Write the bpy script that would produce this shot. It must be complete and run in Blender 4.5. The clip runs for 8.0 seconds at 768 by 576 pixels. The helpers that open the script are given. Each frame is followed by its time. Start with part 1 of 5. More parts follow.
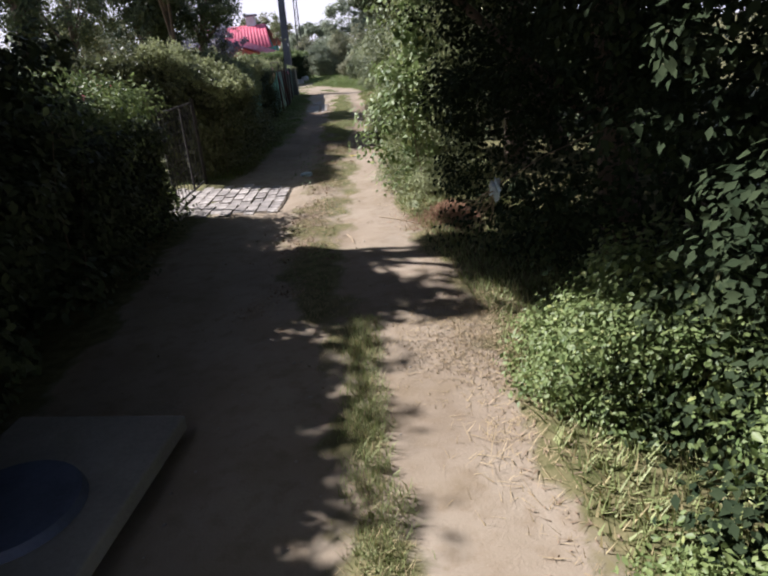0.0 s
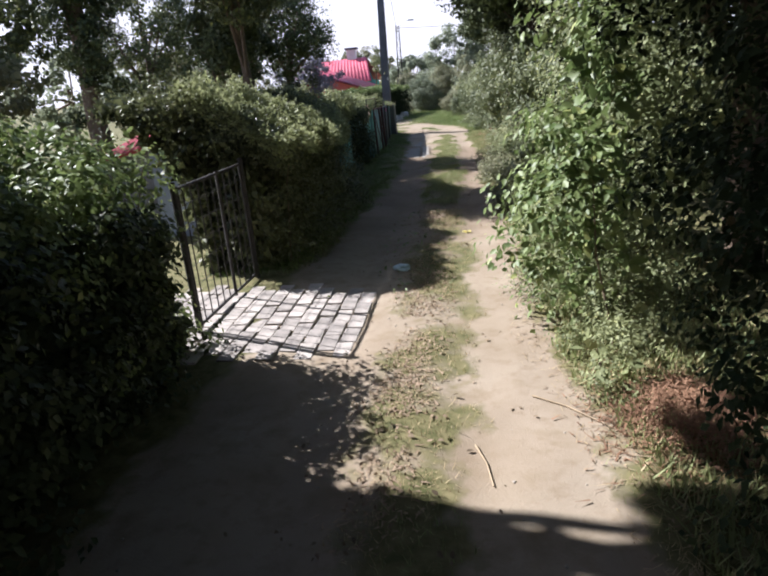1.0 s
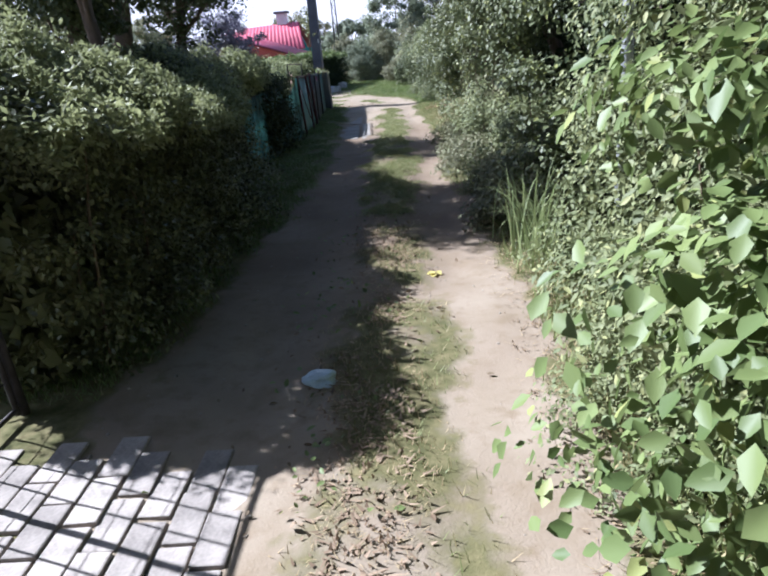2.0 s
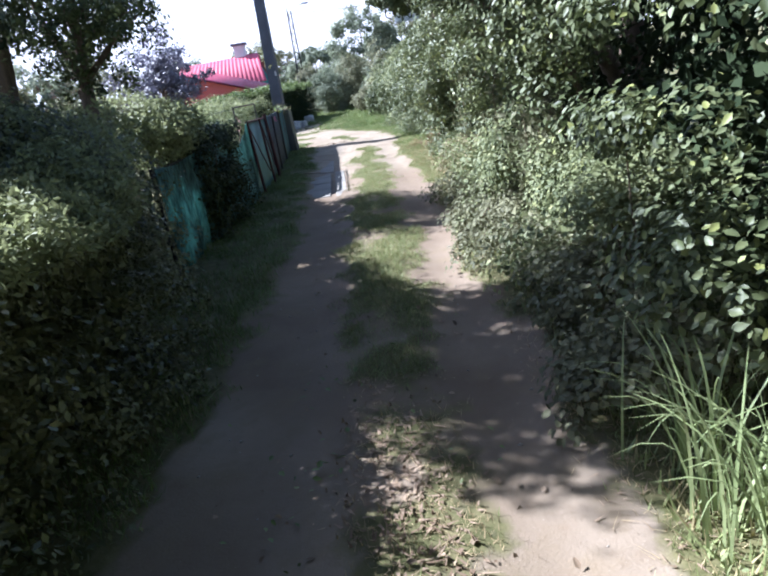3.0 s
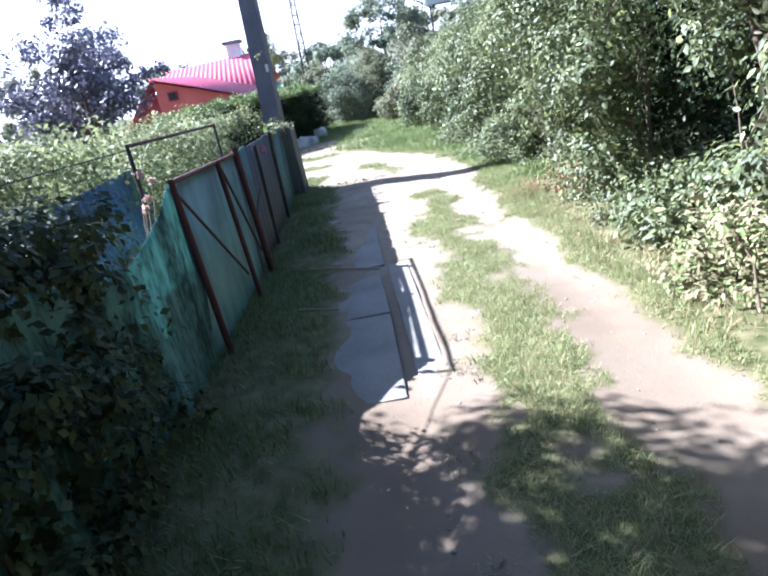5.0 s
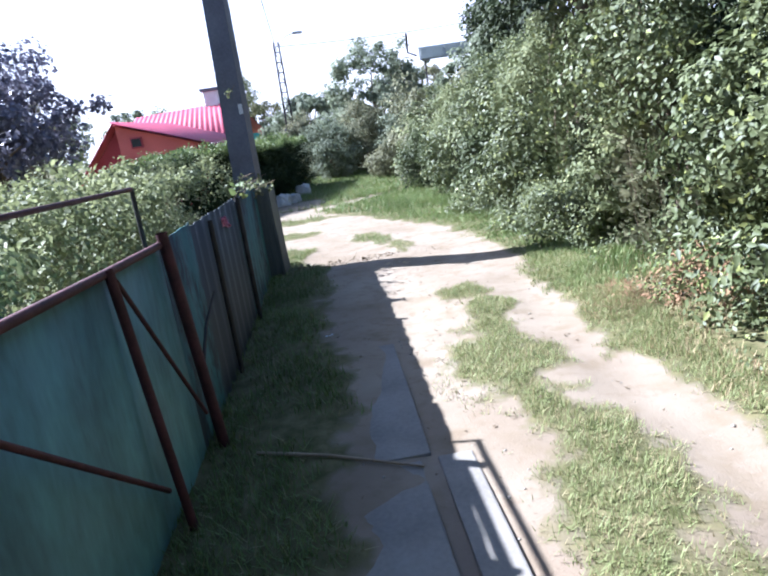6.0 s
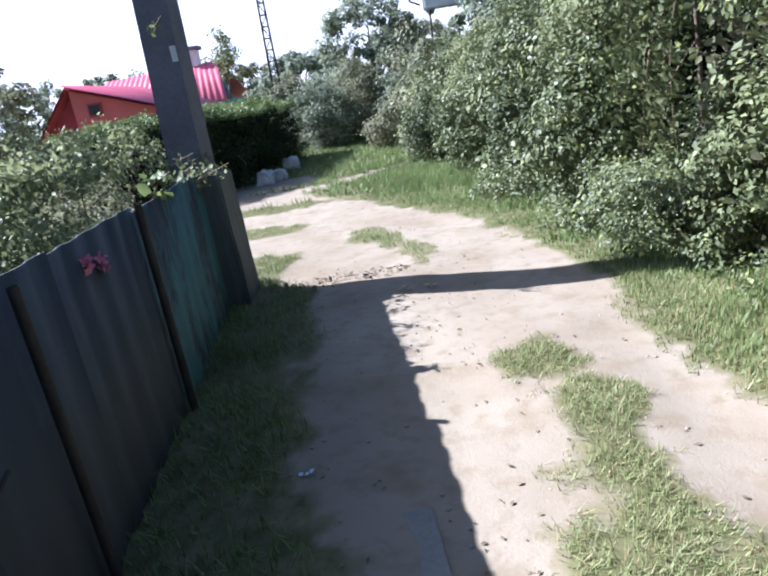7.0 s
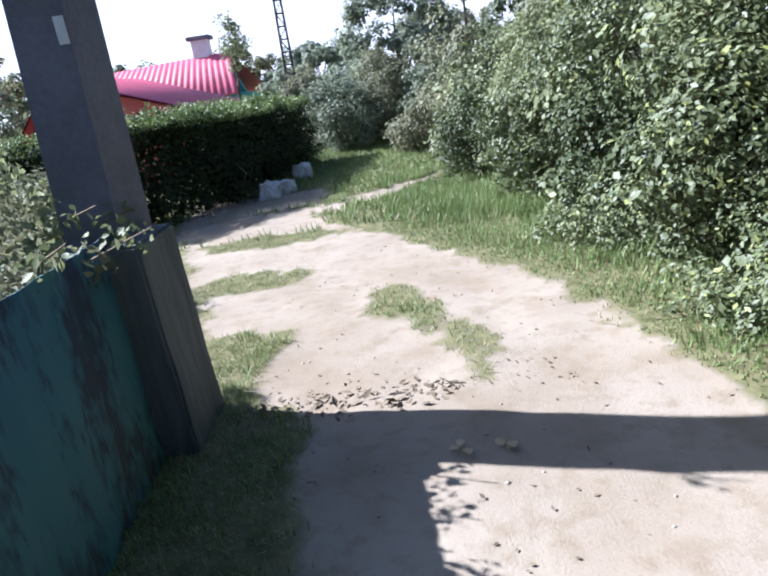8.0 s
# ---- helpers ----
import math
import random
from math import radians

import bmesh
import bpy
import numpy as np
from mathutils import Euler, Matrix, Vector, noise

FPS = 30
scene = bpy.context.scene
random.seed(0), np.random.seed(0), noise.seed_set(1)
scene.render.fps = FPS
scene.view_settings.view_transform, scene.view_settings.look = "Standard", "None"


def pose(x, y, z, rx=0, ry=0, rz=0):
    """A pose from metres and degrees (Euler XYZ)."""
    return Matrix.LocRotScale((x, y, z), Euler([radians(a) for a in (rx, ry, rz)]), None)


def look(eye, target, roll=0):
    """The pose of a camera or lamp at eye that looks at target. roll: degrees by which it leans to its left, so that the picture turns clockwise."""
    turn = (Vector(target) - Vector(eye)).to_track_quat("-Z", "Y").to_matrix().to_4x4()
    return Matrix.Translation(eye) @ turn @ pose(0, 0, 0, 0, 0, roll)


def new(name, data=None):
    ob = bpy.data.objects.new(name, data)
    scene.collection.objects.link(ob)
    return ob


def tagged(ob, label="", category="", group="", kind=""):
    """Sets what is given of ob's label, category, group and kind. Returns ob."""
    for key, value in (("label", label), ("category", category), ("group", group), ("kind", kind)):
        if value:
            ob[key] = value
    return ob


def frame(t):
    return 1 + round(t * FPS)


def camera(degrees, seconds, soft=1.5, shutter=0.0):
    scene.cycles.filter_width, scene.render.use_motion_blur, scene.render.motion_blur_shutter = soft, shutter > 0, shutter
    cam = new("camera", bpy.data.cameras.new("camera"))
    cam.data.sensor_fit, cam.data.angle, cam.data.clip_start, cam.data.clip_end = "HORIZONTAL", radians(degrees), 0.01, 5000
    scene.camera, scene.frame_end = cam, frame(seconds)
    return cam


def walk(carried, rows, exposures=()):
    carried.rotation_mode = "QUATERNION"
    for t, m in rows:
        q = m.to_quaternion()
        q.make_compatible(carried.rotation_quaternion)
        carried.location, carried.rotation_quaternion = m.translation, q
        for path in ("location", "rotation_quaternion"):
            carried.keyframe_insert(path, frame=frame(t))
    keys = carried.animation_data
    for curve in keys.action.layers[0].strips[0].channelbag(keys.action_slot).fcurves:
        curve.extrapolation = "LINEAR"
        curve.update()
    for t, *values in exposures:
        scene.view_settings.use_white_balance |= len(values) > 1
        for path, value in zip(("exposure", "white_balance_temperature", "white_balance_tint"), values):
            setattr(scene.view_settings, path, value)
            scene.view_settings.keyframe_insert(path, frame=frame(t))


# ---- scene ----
cam = camera(65.0, 8.0, soft=2.2)
PATH = [
    (0, (1.756, -0.377, 1.918), (1.729, 1.471, 1.153), -4.4),
    (0.5, (1.517, 1.605, 1.813), (1.368, 3.467, 1.099), -4.1),
    (1, (1.362, 3.017, 1.935), (1.046, 4.881, 1.281), -4.8),
    (1.2, (1.288, 3.551, 1.991), (0.994, 5.42, 1.342), -4.2),
    (2.3, (1.088, 7.37, 1.583), (0.969, 9.199, 0.782), -6.5),
    (2.5, (1.008, 7.979, 1.602), (0.9, 9.798, 0.778), -7.2),
    (3, (0.949, 9.292, 1.743), (0.858, 11.168, 1.055), -9.1),
    (3.5, (0.686, 11.277, 1.721), (0.606, 13.168, 1.075), -7.8),
    (4, (0.413, 12.837, 1.752), (0.336, 14.737, 1.133), -6.8),
    (4.5, (0.24, 14.374, 1.672), (0.144, 16.26, 1.014), -7.9),
    (5, (0.091, 15.684, 1.615), (-0.034, 17.563, 0.941), -10.8),
    (5.2, (0.026, 16.181, 1.578), (-0.097, 18.07, 0.933), -11.4),
    (6.3, (-0.408, 18.923, 1.545), (-0.374, 20.856, 1.032), -6.7),
    (6.5, (-0.448, 19.381, 1.493), (-0.401, 21.31, 0.964), -6.1),
    (7, (-0.344, 20.54, 1.476), (-0.369, 22.439, 0.848), -9.0),
    (7.5, (-0.377, 21.6, 1.487), (-0.432, 23.498, 0.859), -8.7),
    (8, (-0.369, 22.63, 1.539), (-0.458, 24.523, 0.9), -8.5),
]
EXPOSURES = [(0.0, 1.2, 6000, 16), (1.0, 1.45, 5900, 14), (2.5, 1.62, 5250, 14), (3.0, 1.95, 5250, 14), (3.5, 2.14, 5200, 14), (4.0, 2.34, 5150, 14), (5.0, 2.42, 5150, 14), (6.5, 1.82, 5250, 14), (8.0, 1.74, 5250, 14)]
walk(cam, [(t, look(eye, target, roll)) for t, eye, target, roll in PATH], EXPOSURES)

# ---- light ----
SUN_EL, SUN_AZ = 40.5, -72.0
world = bpy.data.worlds.new("world")
scene.world = world
world.use_nodes = True
wn = world.node_tree
sky = wn.nodes.new("ShaderNodeTexSky")
sky.sky_type, sky.sun_disc = "NISHITA", False
sky.sun_elevation, sky.sun_rotation = radians(SUN_EL), radians(SUN_AZ)
sky.air_density, sky.dust_density, sky.ozone_density = 1.0, 1.0, 1.0
# thin white haze that thickens evenly towards the horizon
tcw, sepw, rampw, mixw = (wn.nodes.new(k) for k in ("ShaderNodeTexCoord", "ShaderNodeSeparateXYZ", "ShaderNodeMapRange", "ShaderNodeMix"))
mixw.data_type = "RGBA"
rampw.interpolation_type = "SMOOTHSTEP"
rampw.inputs["From Min"].default_value, rampw.inputs["From Max"].default_value = 0.04, 0.5
rampw.inputs["To Min"].default_value, rampw.inputs["To Max"].default_value = 0.97, 0.0
wn.links.new(tcw.outputs["Generated"], sepw.inputs[0])
wn.links.new(sepw.outputs["Z"], rampw.inputs["Value"])
wn.links.new(rampw.outputs["Result"], mixw.inputs["Factor"])
wn.links.new(sky.outputs["Color"], mixw.inputs["A"])
mixw.inputs["B"].default_value = (7.5, 7.3, 7.9, 1)
wn.links.new(mixw.outputs["Result"], wn.nodes["Background"].inputs["Color"])
wn.nodes["Background"].inputs["Strength"].default_value = 0.061
lamp = bpy.data.lights.new("sun", "SUN")
lamp.energy, lamp.angle, lamp.color = 5.0, radians(0.55), (1.0, 0.955, 0.89)
sun = new("sun", lamp)
sx, sy = math.sin(radians(SUN_AZ)), math.cos(radians(SUN_AZ))
sun.matrix_world = look((sx * 60, sy * 60, 60 * math.tan(radians(SUN_EL))), (0, 0, 0))

# ---- materials ----


def material(name, colour, rough=0.8, metal=0.0, var=0.25, scale=6.0, fine=60.0, bump=0.3, second=None, specular=0.4, obj_random=0.0, stretch=(1, 1, 1), edge=(0.48, 0.95)):
    """A surface whose colour varies at two scales, with fine relief."""
    m = bpy.data.materials.new(name)
    m.use_nodes = True
    t = m.node_tree
    b = t.nodes["Principled BSDF"]
    b.inputs["Roughness"].default_value, b.inputs["Metallic"].default_value = rough, metal
    b.inputs["Specular IOR Level"].default_value = specular
    geo = t.nodes.new("ShaderNodeTexCoord")
    mp = t.nodes.new("ShaderNodeMapping")
    mp.inputs["Scale"].default_value = stretch
    t.links.new(geo.outputs["Object"], mp.inputs["Vector"])
    n1, n2 = t.nodes.new("ShaderNodeTexNoise"), t.nodes.new("ShaderNodeTexNoise")
    for n, s in ((n1, scale), (n2, fine)):
        n.inputs["Scale"].default_value, n.inputs["Detail"].default_value = s, 6
        t.links.new(mp.outputs["Vector"], n.inputs["Vector"])
    add = t.nodes.new("ShaderNodeMath")
    add.operation = "MULTIPLY_ADD"
    add.inputs[1].default_value = 0.45
    t.links.new(n2.outputs["Fac"], add.inputs[0])
    t.links.new(n1.outputs["Fac"], add.inputs[2])
    ramp = t.nodes.new("ShaderNodeMapRange")
    ramp.inputs["From Min"].default_value, ramp.inputs["From Max"].default_value = edge
    t.links.new(add.outputs[0], ramp.inputs["Value"])
    mix = t.nodes.new("ShaderNodeMix")
    mix.data_type = "RGBA"
    c2 = second or tuple(c * (1 - var) for c in colour)
    c1 = tuple(min(1, c * (1 + var)) for c in colour) if not second else colour
    mix.inputs["A"].default_value, mix.inputs["B"].default_value = (*c2, 1), (*c1, 1)
    t.links.new(ramp.outputs["Result"], mix.inputs["Factor"])
    last = mix.outputs["Result"]
    if obj_random:
        info, hsv, mr = t.nodes.new("ShaderNodeObjectInfo"), t.nodes.new("ShaderNodeHueSaturation"), t.nodes.new("ShaderNodeMapRange")
        mr.inputs["To Min"].default_value, mr.inputs["To Max"].default_value = 1 - obj_random, 1 + obj_random
        t.links.new(info.outputs["Random"], mr.inputs["Value"])
        t.links.new(mr.outputs["Result"], hsv.inputs["Value"])
        t.links.new(last, hsv.inputs["Color"])
        last = hsv.outputs["Color"]
    t.links.new(last, b.inputs["Base Color"])
    bp = t.nodes.new("ShaderNodeBump")
    bp.inputs["Strength"].default_value, bp.inputs["Distance"].default_value = bump, 0.01
    t.links.new(add.outputs[0], bp.inputs["Height"])
    t.links.new(bp.outputs["Normal"], b.inputs["Normal"])
    return m


def leaf_material(name, dark, light, rough=0.42, through_light=0.3, specular=0.5, warm=None, warm_share=0.0):
    """Leaves: each its own shade between dark and light, some yellowed, letting a part of the light through."""
    m = bpy.data.materials.new(name)
    m.use_nodes = True
    t = m.node_tree
    b = t.nodes["Principled BSDF"]
    b.inputs["Roughness"].default_value = rough
    b.inputs["Specular IOR Level"].default_value = specular
    geo, tc = t.nodes.new("ShaderNodeNewGeometry"), t.nodes.new("ShaderNodeTexCoord")
    n = t.nodes.new("ShaderNodeTexNoise")
    n.inputs["Scale"].default_value, n.inputs["Detail"].default_value = 2.2, 3
    t.links.new(tc.outputs["Object"], n.inputs["Vector"])
    avg = t.nodes.new("ShaderNodeMath")
    avg.operation = "MULTIPLY_ADD"
    avg.inputs[1].default_value = 0.6
    t.links.new(geo.outputs["Random Per Island"], avg.inputs[0])
    t.links.new(n.outputs["Fac"], avg.inputs[2])
    n0 = t.nodes.new("ShaderNodeTexNoise")
    n0.inputs["Scale"].default_value, n0.inputs["Detail"].default_value = 0.8, 2
    t.links.new(tc.outputs["Object"], n0.inputs["Vector"])
    sm = t.nodes.new("ShaderNodeMath")
    t.links.new(avg.outputs[0], sm.inputs[0])
    t.links.new(n0.outputs["Fac"], sm.inputs[1])
    mr = t.nodes.new("ShaderNodeMapRange")
    mr.inputs["From Min"].default_value, mr.inputs["From Max"].default_value = 0.85, 1.7
    t.links.new(sm.outputs[0], mr.inputs["Value"])
    mix = t.nodes.new("ShaderNodeMix")
    mix.data_type = "RGBA"
    mix.inputs["A"].default_value, mix.inputs["B"].default_value = (*dark, 1), (*light, 1)
    t.links.new(mr.outputs["Result"], mix.inputs["Factor"])
    last = mix.outputs["Result"]
    if warm:
        gt = t.nodes.new("ShaderNodeMath")
        gt.operation = "GREATER_THAN"
        gt.inputs[1].default_value = 1 - warm_share
        t.links.new(geo.outputs["Random Per Island"], gt.inputs[0])
        m2 = t.nodes.new("ShaderNodeMix")
        m2.data_type = "RGBA"
        m2.inputs["B"].default_value = (*warm, 1)
        t.links.new(gt.outputs[0], m2.inputs["Factor"])
        t.links.new(last, m2.inputs["A"])
        last = m2.outputs["Result"]
    t.links.new(last, b.inputs["Base Color"])
    tr = t.nodes.new("ShaderNodeBsdfTranslucent")
    t.links.new(last, tr.inputs["Color"])
    ms = t.nodes.new("ShaderNodeMixShader")
    ms.inputs["Fac"].default_value = through_light
    t.links.new(b.outputs["BSDF"], ms.inputs[1])
    t.links.new(tr.outputs["BSDF"], ms.inputs[2])
    t.links.new(ms.outputs["Shader"], t.nodes["Material Output"].inputs["Surface"])
    return m


def ground_material():
    """Pale trodden earth with pebbles, passing into dark turf soil where the mask 'turf' says so."""
    m = bpy.data.materials.new("earth")
    m.use_nodes = True
    t = m.node_tree
    b = t.nodes["Principled BSDF"]
    b.inputs["Roughness"].default_value, b.inputs["Specular IOR Level"].default_value = 0.95, 0.15
    tc = t.nodes.new("ShaderNodeTexCoord")

    def noise_node(scale, detail=6, rough=0.6):
        n = t.nodes.new("ShaderNodeTexNoise")
        n.inputs["Scale"].default_value, n.inputs["Detail"].default_value, n.inputs["Roughness"].default_value = scale, detail, rough
        t.links.new(tc.outputs["Object"], n.inputs["Vector"])
        return n

    def blend(fac, a, bb, lo=0.0, hi=1.0):
        mr = t.nodes.new("ShaderNodeMapRange")
        mr.inputs["From Min"].default_value, mr.inputs["From Max"].default_value = lo, hi
        t.links.new(fac, mr.inputs["Value"])
        mx = t.nodes.new("ShaderNodeMix")
        mx.data_type = "RGBA"
        for key, v in (("A", a), ("B", bb)):
            if isinstance(v, tuple):
                mx.inputs[key].default_value = (*v, 1)
            else:
                t.links.new(v, mx.inputs[key])
        t.links.new(mr.outputs["Result"], mx.inputs["Factor"])
        return mx.outputs["Result"]

    big, mid, fine = noise_node(1.3), noise_node(9), noise_node(70)
    earth = blend(big.outputs["Fac"], (0.232, 0.184, 0.13), (0.318, 0.268, 0.208), 0.3, 0.7)
    earth = blend(mid.outputs["Fac"], earth, (0.19, 0.14, 0.09), 0.52, 0.85)
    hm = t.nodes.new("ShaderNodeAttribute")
    hm.attribute_name = "exposure_dim"
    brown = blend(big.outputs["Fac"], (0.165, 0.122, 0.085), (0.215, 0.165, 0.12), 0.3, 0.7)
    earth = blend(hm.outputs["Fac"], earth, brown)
    clod = noise_node(3.6, 5, 0.55)
    earth = blend(clod.outputs["Fac"], earth, (0.205, 0.158, 0.105), 0.53, 0.74)
    vor = t.nodes.new("ShaderNodeTexVoronoi")
    vor.inputs["Scale"].default_value = 38
    t.links.new(tc.outputs["Object"], vor.inputs["Vector"])
    earth = blend(vor.outputs["Distance"], (0.33, 0.28, 0.22), earth, 0.03, 0.09)
    earth = blend(fine.outputs["Fac"], earth, (0.17, 0.128, 0.085), 0.62, 0.9)
    soil = blend(mid.outputs["Fac"], (0.07, 0.075, 0.028), (0.19, 0.165, 0.085), 0.35, 0.7)
    at = t.nodes.new("ShaderNodeAttribute")
    at.attribute_name = "turf"
    ad = t.nodes.new("ShaderNodeMath")
    ad.operation = "MULTIPLY_ADD"
    ad.inputs[1].default_value = 0.8
    sb = t.nodes.new("ShaderNodeMath")
    sb.operation = "SUBTRACT"
    sb.inputs[1].default_value = 0.5
    t.links.new(mid.outputs["Fac"], sb.inputs[0])
    t.links.new(sb.outputs[0], ad.inputs[0])
    t.links.new(at.outputs["Fac"], ad.inputs[2])
    col = blend(ad.outputs[0], earth, soil, 0.35, 0.65)
    t.links.new(col, b.inputs["Base Color"])
    bp = t.nodes.new("ShaderNodeBump")
    bp.inputs["Strength"].default_value, bp.inputs["Distance"].default_value = 0.22, 0.03
    hs = t.nodes.new("ShaderNodeMath")
    t.links.new(clod.outputs["Fac"], hs.inputs[0])
    t.links.new(fine.outputs["Fac"], hs.inputs[1])
    t.links.new(hs.outputs[0], bp.inputs["Height"])
    t.links.new(bp.outputs["Normal"], b.inputs["Normal"])
    return m


M_EARTH = ground_material()
M_DRYWEED = leaf_material("dry_weed", (0.16, 0.135, 0.07), (0.33, 0.30, 0.165), 0.7, 0.15, 0.25, (0.16, 0.2, 0.07), 0.3)
M_RUSTLEAF = leaf_material("rust_leaf", (0.12, 0.065, 0.04), (0.34, 0.2, 0.125), 0.75, 0.1, 0.2)
M_DRYSTRAW = leaf_material("brown_straw", (0.15, 0.105, 0.06), (0.40, 0.32, 0.2), 0.75, 0.1, 0.2)
M_RUSTWEED = leaf_material("rust_weed", (0.18, 0.11, 0.06), (0.36, 0.22, 0.13), 0.75, 0.1, 0.2, (0.15, 0.18, 0.06), 0.35)
M_BARK = material("bark", (0.13, 0.095, 0.07), 0.95, var=0.4, scale=5, fine=40, bump=0.9, stretch=(3, 3, 0.6))
M_PALEBARK = material("pale_bark", (0.30, 0.30, 0.31), 0.85, var=0.3)
M_TWIG = material("twig", (0.16, 0.12, 0.08), 0.9, var=0.3)
M_STRAW = leaf_material("straw", (0.26, 0.19, 0.10), (0.50, 0.40, 0.24), 0.7, 0.15, 0.2)
M_LITTER = leaf_material("litter", (0.14, 0.095, 0.06), (0.36, 0.27, 0.19), 0.8, 0.1, 0.2)
M_DEBRIS = leaf_material("debris", (0.09, 0.068, 0.045), (0.24, 0.185, 0.125), 0.85, 0.05, 0.15)
M_GRASS = leaf_material("grass", (0.15, 0.18, 0.06), (0.34, 0.37, 0.165), 0.55, 0.25, 0.3, (0.38, 0.32, 0.17), 0.2)
M_VERGE = leaf_material("verge", (0.092, 0.137, 0.036), (0.225, 0.288, 0.099), 0.55, 0.25, 0.3, (0.33, 0.29, 0.15), 0.08)
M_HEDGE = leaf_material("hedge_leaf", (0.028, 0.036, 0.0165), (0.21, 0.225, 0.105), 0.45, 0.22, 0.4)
M_BROAD = leaf_material("broad_leaf", (0.0486, 0.066, 0.0233), (0.178, 0.2, 0.094), 0.5, 0.22, 0.35, (0.25, 0.27, 0.09), 0.08)
M_PALE = leaf_material("pale_leaf", (0.11, 0.135, 0.062), (0.265, 0.285, 0.14), 0.55, 0.3, 0.22, (0.32, 0.33, 0.15), 0.08)
M_WEED = leaf_material("weed_leaf", (0.088, 0.132, 0.042), (0.22, 0.27, 0.1), 0.5, 0.3, 0.35, (0.3, 0.33, 0.12), 0.05)
M_TOPS = leaf_material("sunlit_pale_leaf", (0.16, 0.18, 0.085), (0.38, 0.40, 0.20), 0.55, 0.38, 0.25)
M_REED = leaf_material("reed", (0.2, 0.25, 0.1), (0.38, 0.43, 0.21), 0.5, 0.3, 0.4)
M_DARK = leaf_material("dark_leaf", (0.0324, 0.045, 0.0194), (0.113, 0.135, 0.0564), 0.55, 0.14, 0.22)
M_SHADE = leaf_material("shade_toned_leaf", (0.0238, 0.035, 0.0155), (0.0648, 0.08, 0.0338), 0.6, 0.12, 0.2)
M_FAR = leaf_material("hazed_far_leaf", (0.13, 0.155, 0.10), (0.30, 0.33, 0.23), 0.6, 0.4, 0.2)
M_DEEPSHADE = leaf_material("deep_shade_tone", (0.016, 0.026, 0.012), (0.045, 0.06, 0.028), 0.8, 0.06, 0.08)
M_GREY = leaf_material("grey_leaf", (0.11, 0.116, 0.068), (0.275, 0.27, 0.158), 0.6, 0.35, 0.22)
M_PLUM = leaf_material("plum_leaf", (0.075, 0.069, 0.098), (0.2, 0.19, 0.245), 0.4, 0.25, 0.5)
M_CONC = material("concrete", (0.235, 0.215, 0.19), 0.92, var=0.22, scale=2.5, fine=45, bump=0.5)
M_POLE = material("pole_concrete", (0.128, 0.128, 0.152), 0.92, var=0.3, scale=2.0, fine=35, bump=0.6)
M_FOOT = material("streaked_concrete", (0.12, 0.13, 0.128), 0.92, scale=4.0, fine=30, bump=0.6, second=(0.05, 0.058, 0.06), stretch=(1, 1, 0.12), edge=(0.55, 0.85))
M_PANEL = material("grey_green_panel", (0.34, 0.36, 0.33), 0.6, var=0.2, scale=2, fine=20)
M_PAVER = material("paver", (0.29, 0.26, 0.235), 0.9, var=0.35, scale=6, fine=60, bump=0.6, obj_random=0.25)
M_STONE = material("boulder", (0.46, 0.44, 0.42), 0.9, var=0.3, scale=3, fine=25, bump=0.8)
M_PEBBLE = material("pebble", (0.27, 0.24, 0.20), 0.9, var=0.3)
M_SHADETEAL = material("shaded_stained_teal", (0.055, 0.14, 0.135), 0.75, scale=3.5, fine=30, bump=0.6, second=(0.032, 0.04, 0.044), stretch=(1, 1, 0.4), edge=(0.66, 0.8))
M_TEAL = material("teal_paint", (0.155, 0.315, 0.30), 0.55, var=0.35, scale=3, fine=28, bump=0.25, second=(0.075, 0.135, 0.13), obj_random=0.12, stretch=(1, 1, 0.35))
M_SHEET = material("grey_sheet", (0.048, 0.055, 0.06), 0.65, scale=3, fine=24, bump=0.4, second=(0.04, 0.043, 0.05), obj_random=0.15, stretch=(1, 1, 0.25), edge=(0.66, 0.85))
M_NET = material("green_net", (0.19, 0.36, 0.345), 0.85, scale=5, fine=40, bump=0.7, second=(0.04, 0.08, 0.08), stretch=(1, 1, 0.3), edge=(0.6, 0.86))
nt = M_NET.node_tree
ntr, nms = nt.nodes.new("ShaderNodeBsdfTranslucent"), nt.nodes.new("ShaderNodeMixShader")
nt.links.new(nt.nodes["Principled BSDF"].inputs["Base Color"].links[0].from_socket, ntr.inputs["Color"])
nms.inputs["Fac"].default_value = 0.38
nt.links.new(nt.nodes["Principled BSDF"].outputs["BSDF"], nms.inputs[1])
nt.links.new(ntr.outputs["BSDF"], nms.inputs[2])
nt.links.new(nms.outputs["Shader"], nt.nodes["Material Output"].inputs["Surface"])
M_RUST = material("rust_red_paint", (0.06, 0.018, 0.022), 0.7, var=0.4, scale=9, fine=50, bump=0.4)
M_IRON = material("dark_iron", (0.045, 0.04, 0.04), 0.7, 0.3, var=0.4, scale=9, fine=60)
M_ROOF = material("red_roof", (0.56, 0.10, 0.15), 0.5, var=0.18, scale=1.5, fine=20, bump=0.15)
M_WALLRED = material("red_wall", (0.49, 0.12, 0.11), 0.9, var=0.15, scale=1.2, fine=30, bump=0.3)
M_WALLDARK = material("purple_red_shade", (0.30, 0.05, 0.07), 0.9, var=0.2, scale=1.2, fine=30, bump=0.3)
M_WALLTEAL = material("teal_wall", (0.05, 0.28, 0.26), 0.85, var=0.15, scale=1.2, fine=30)
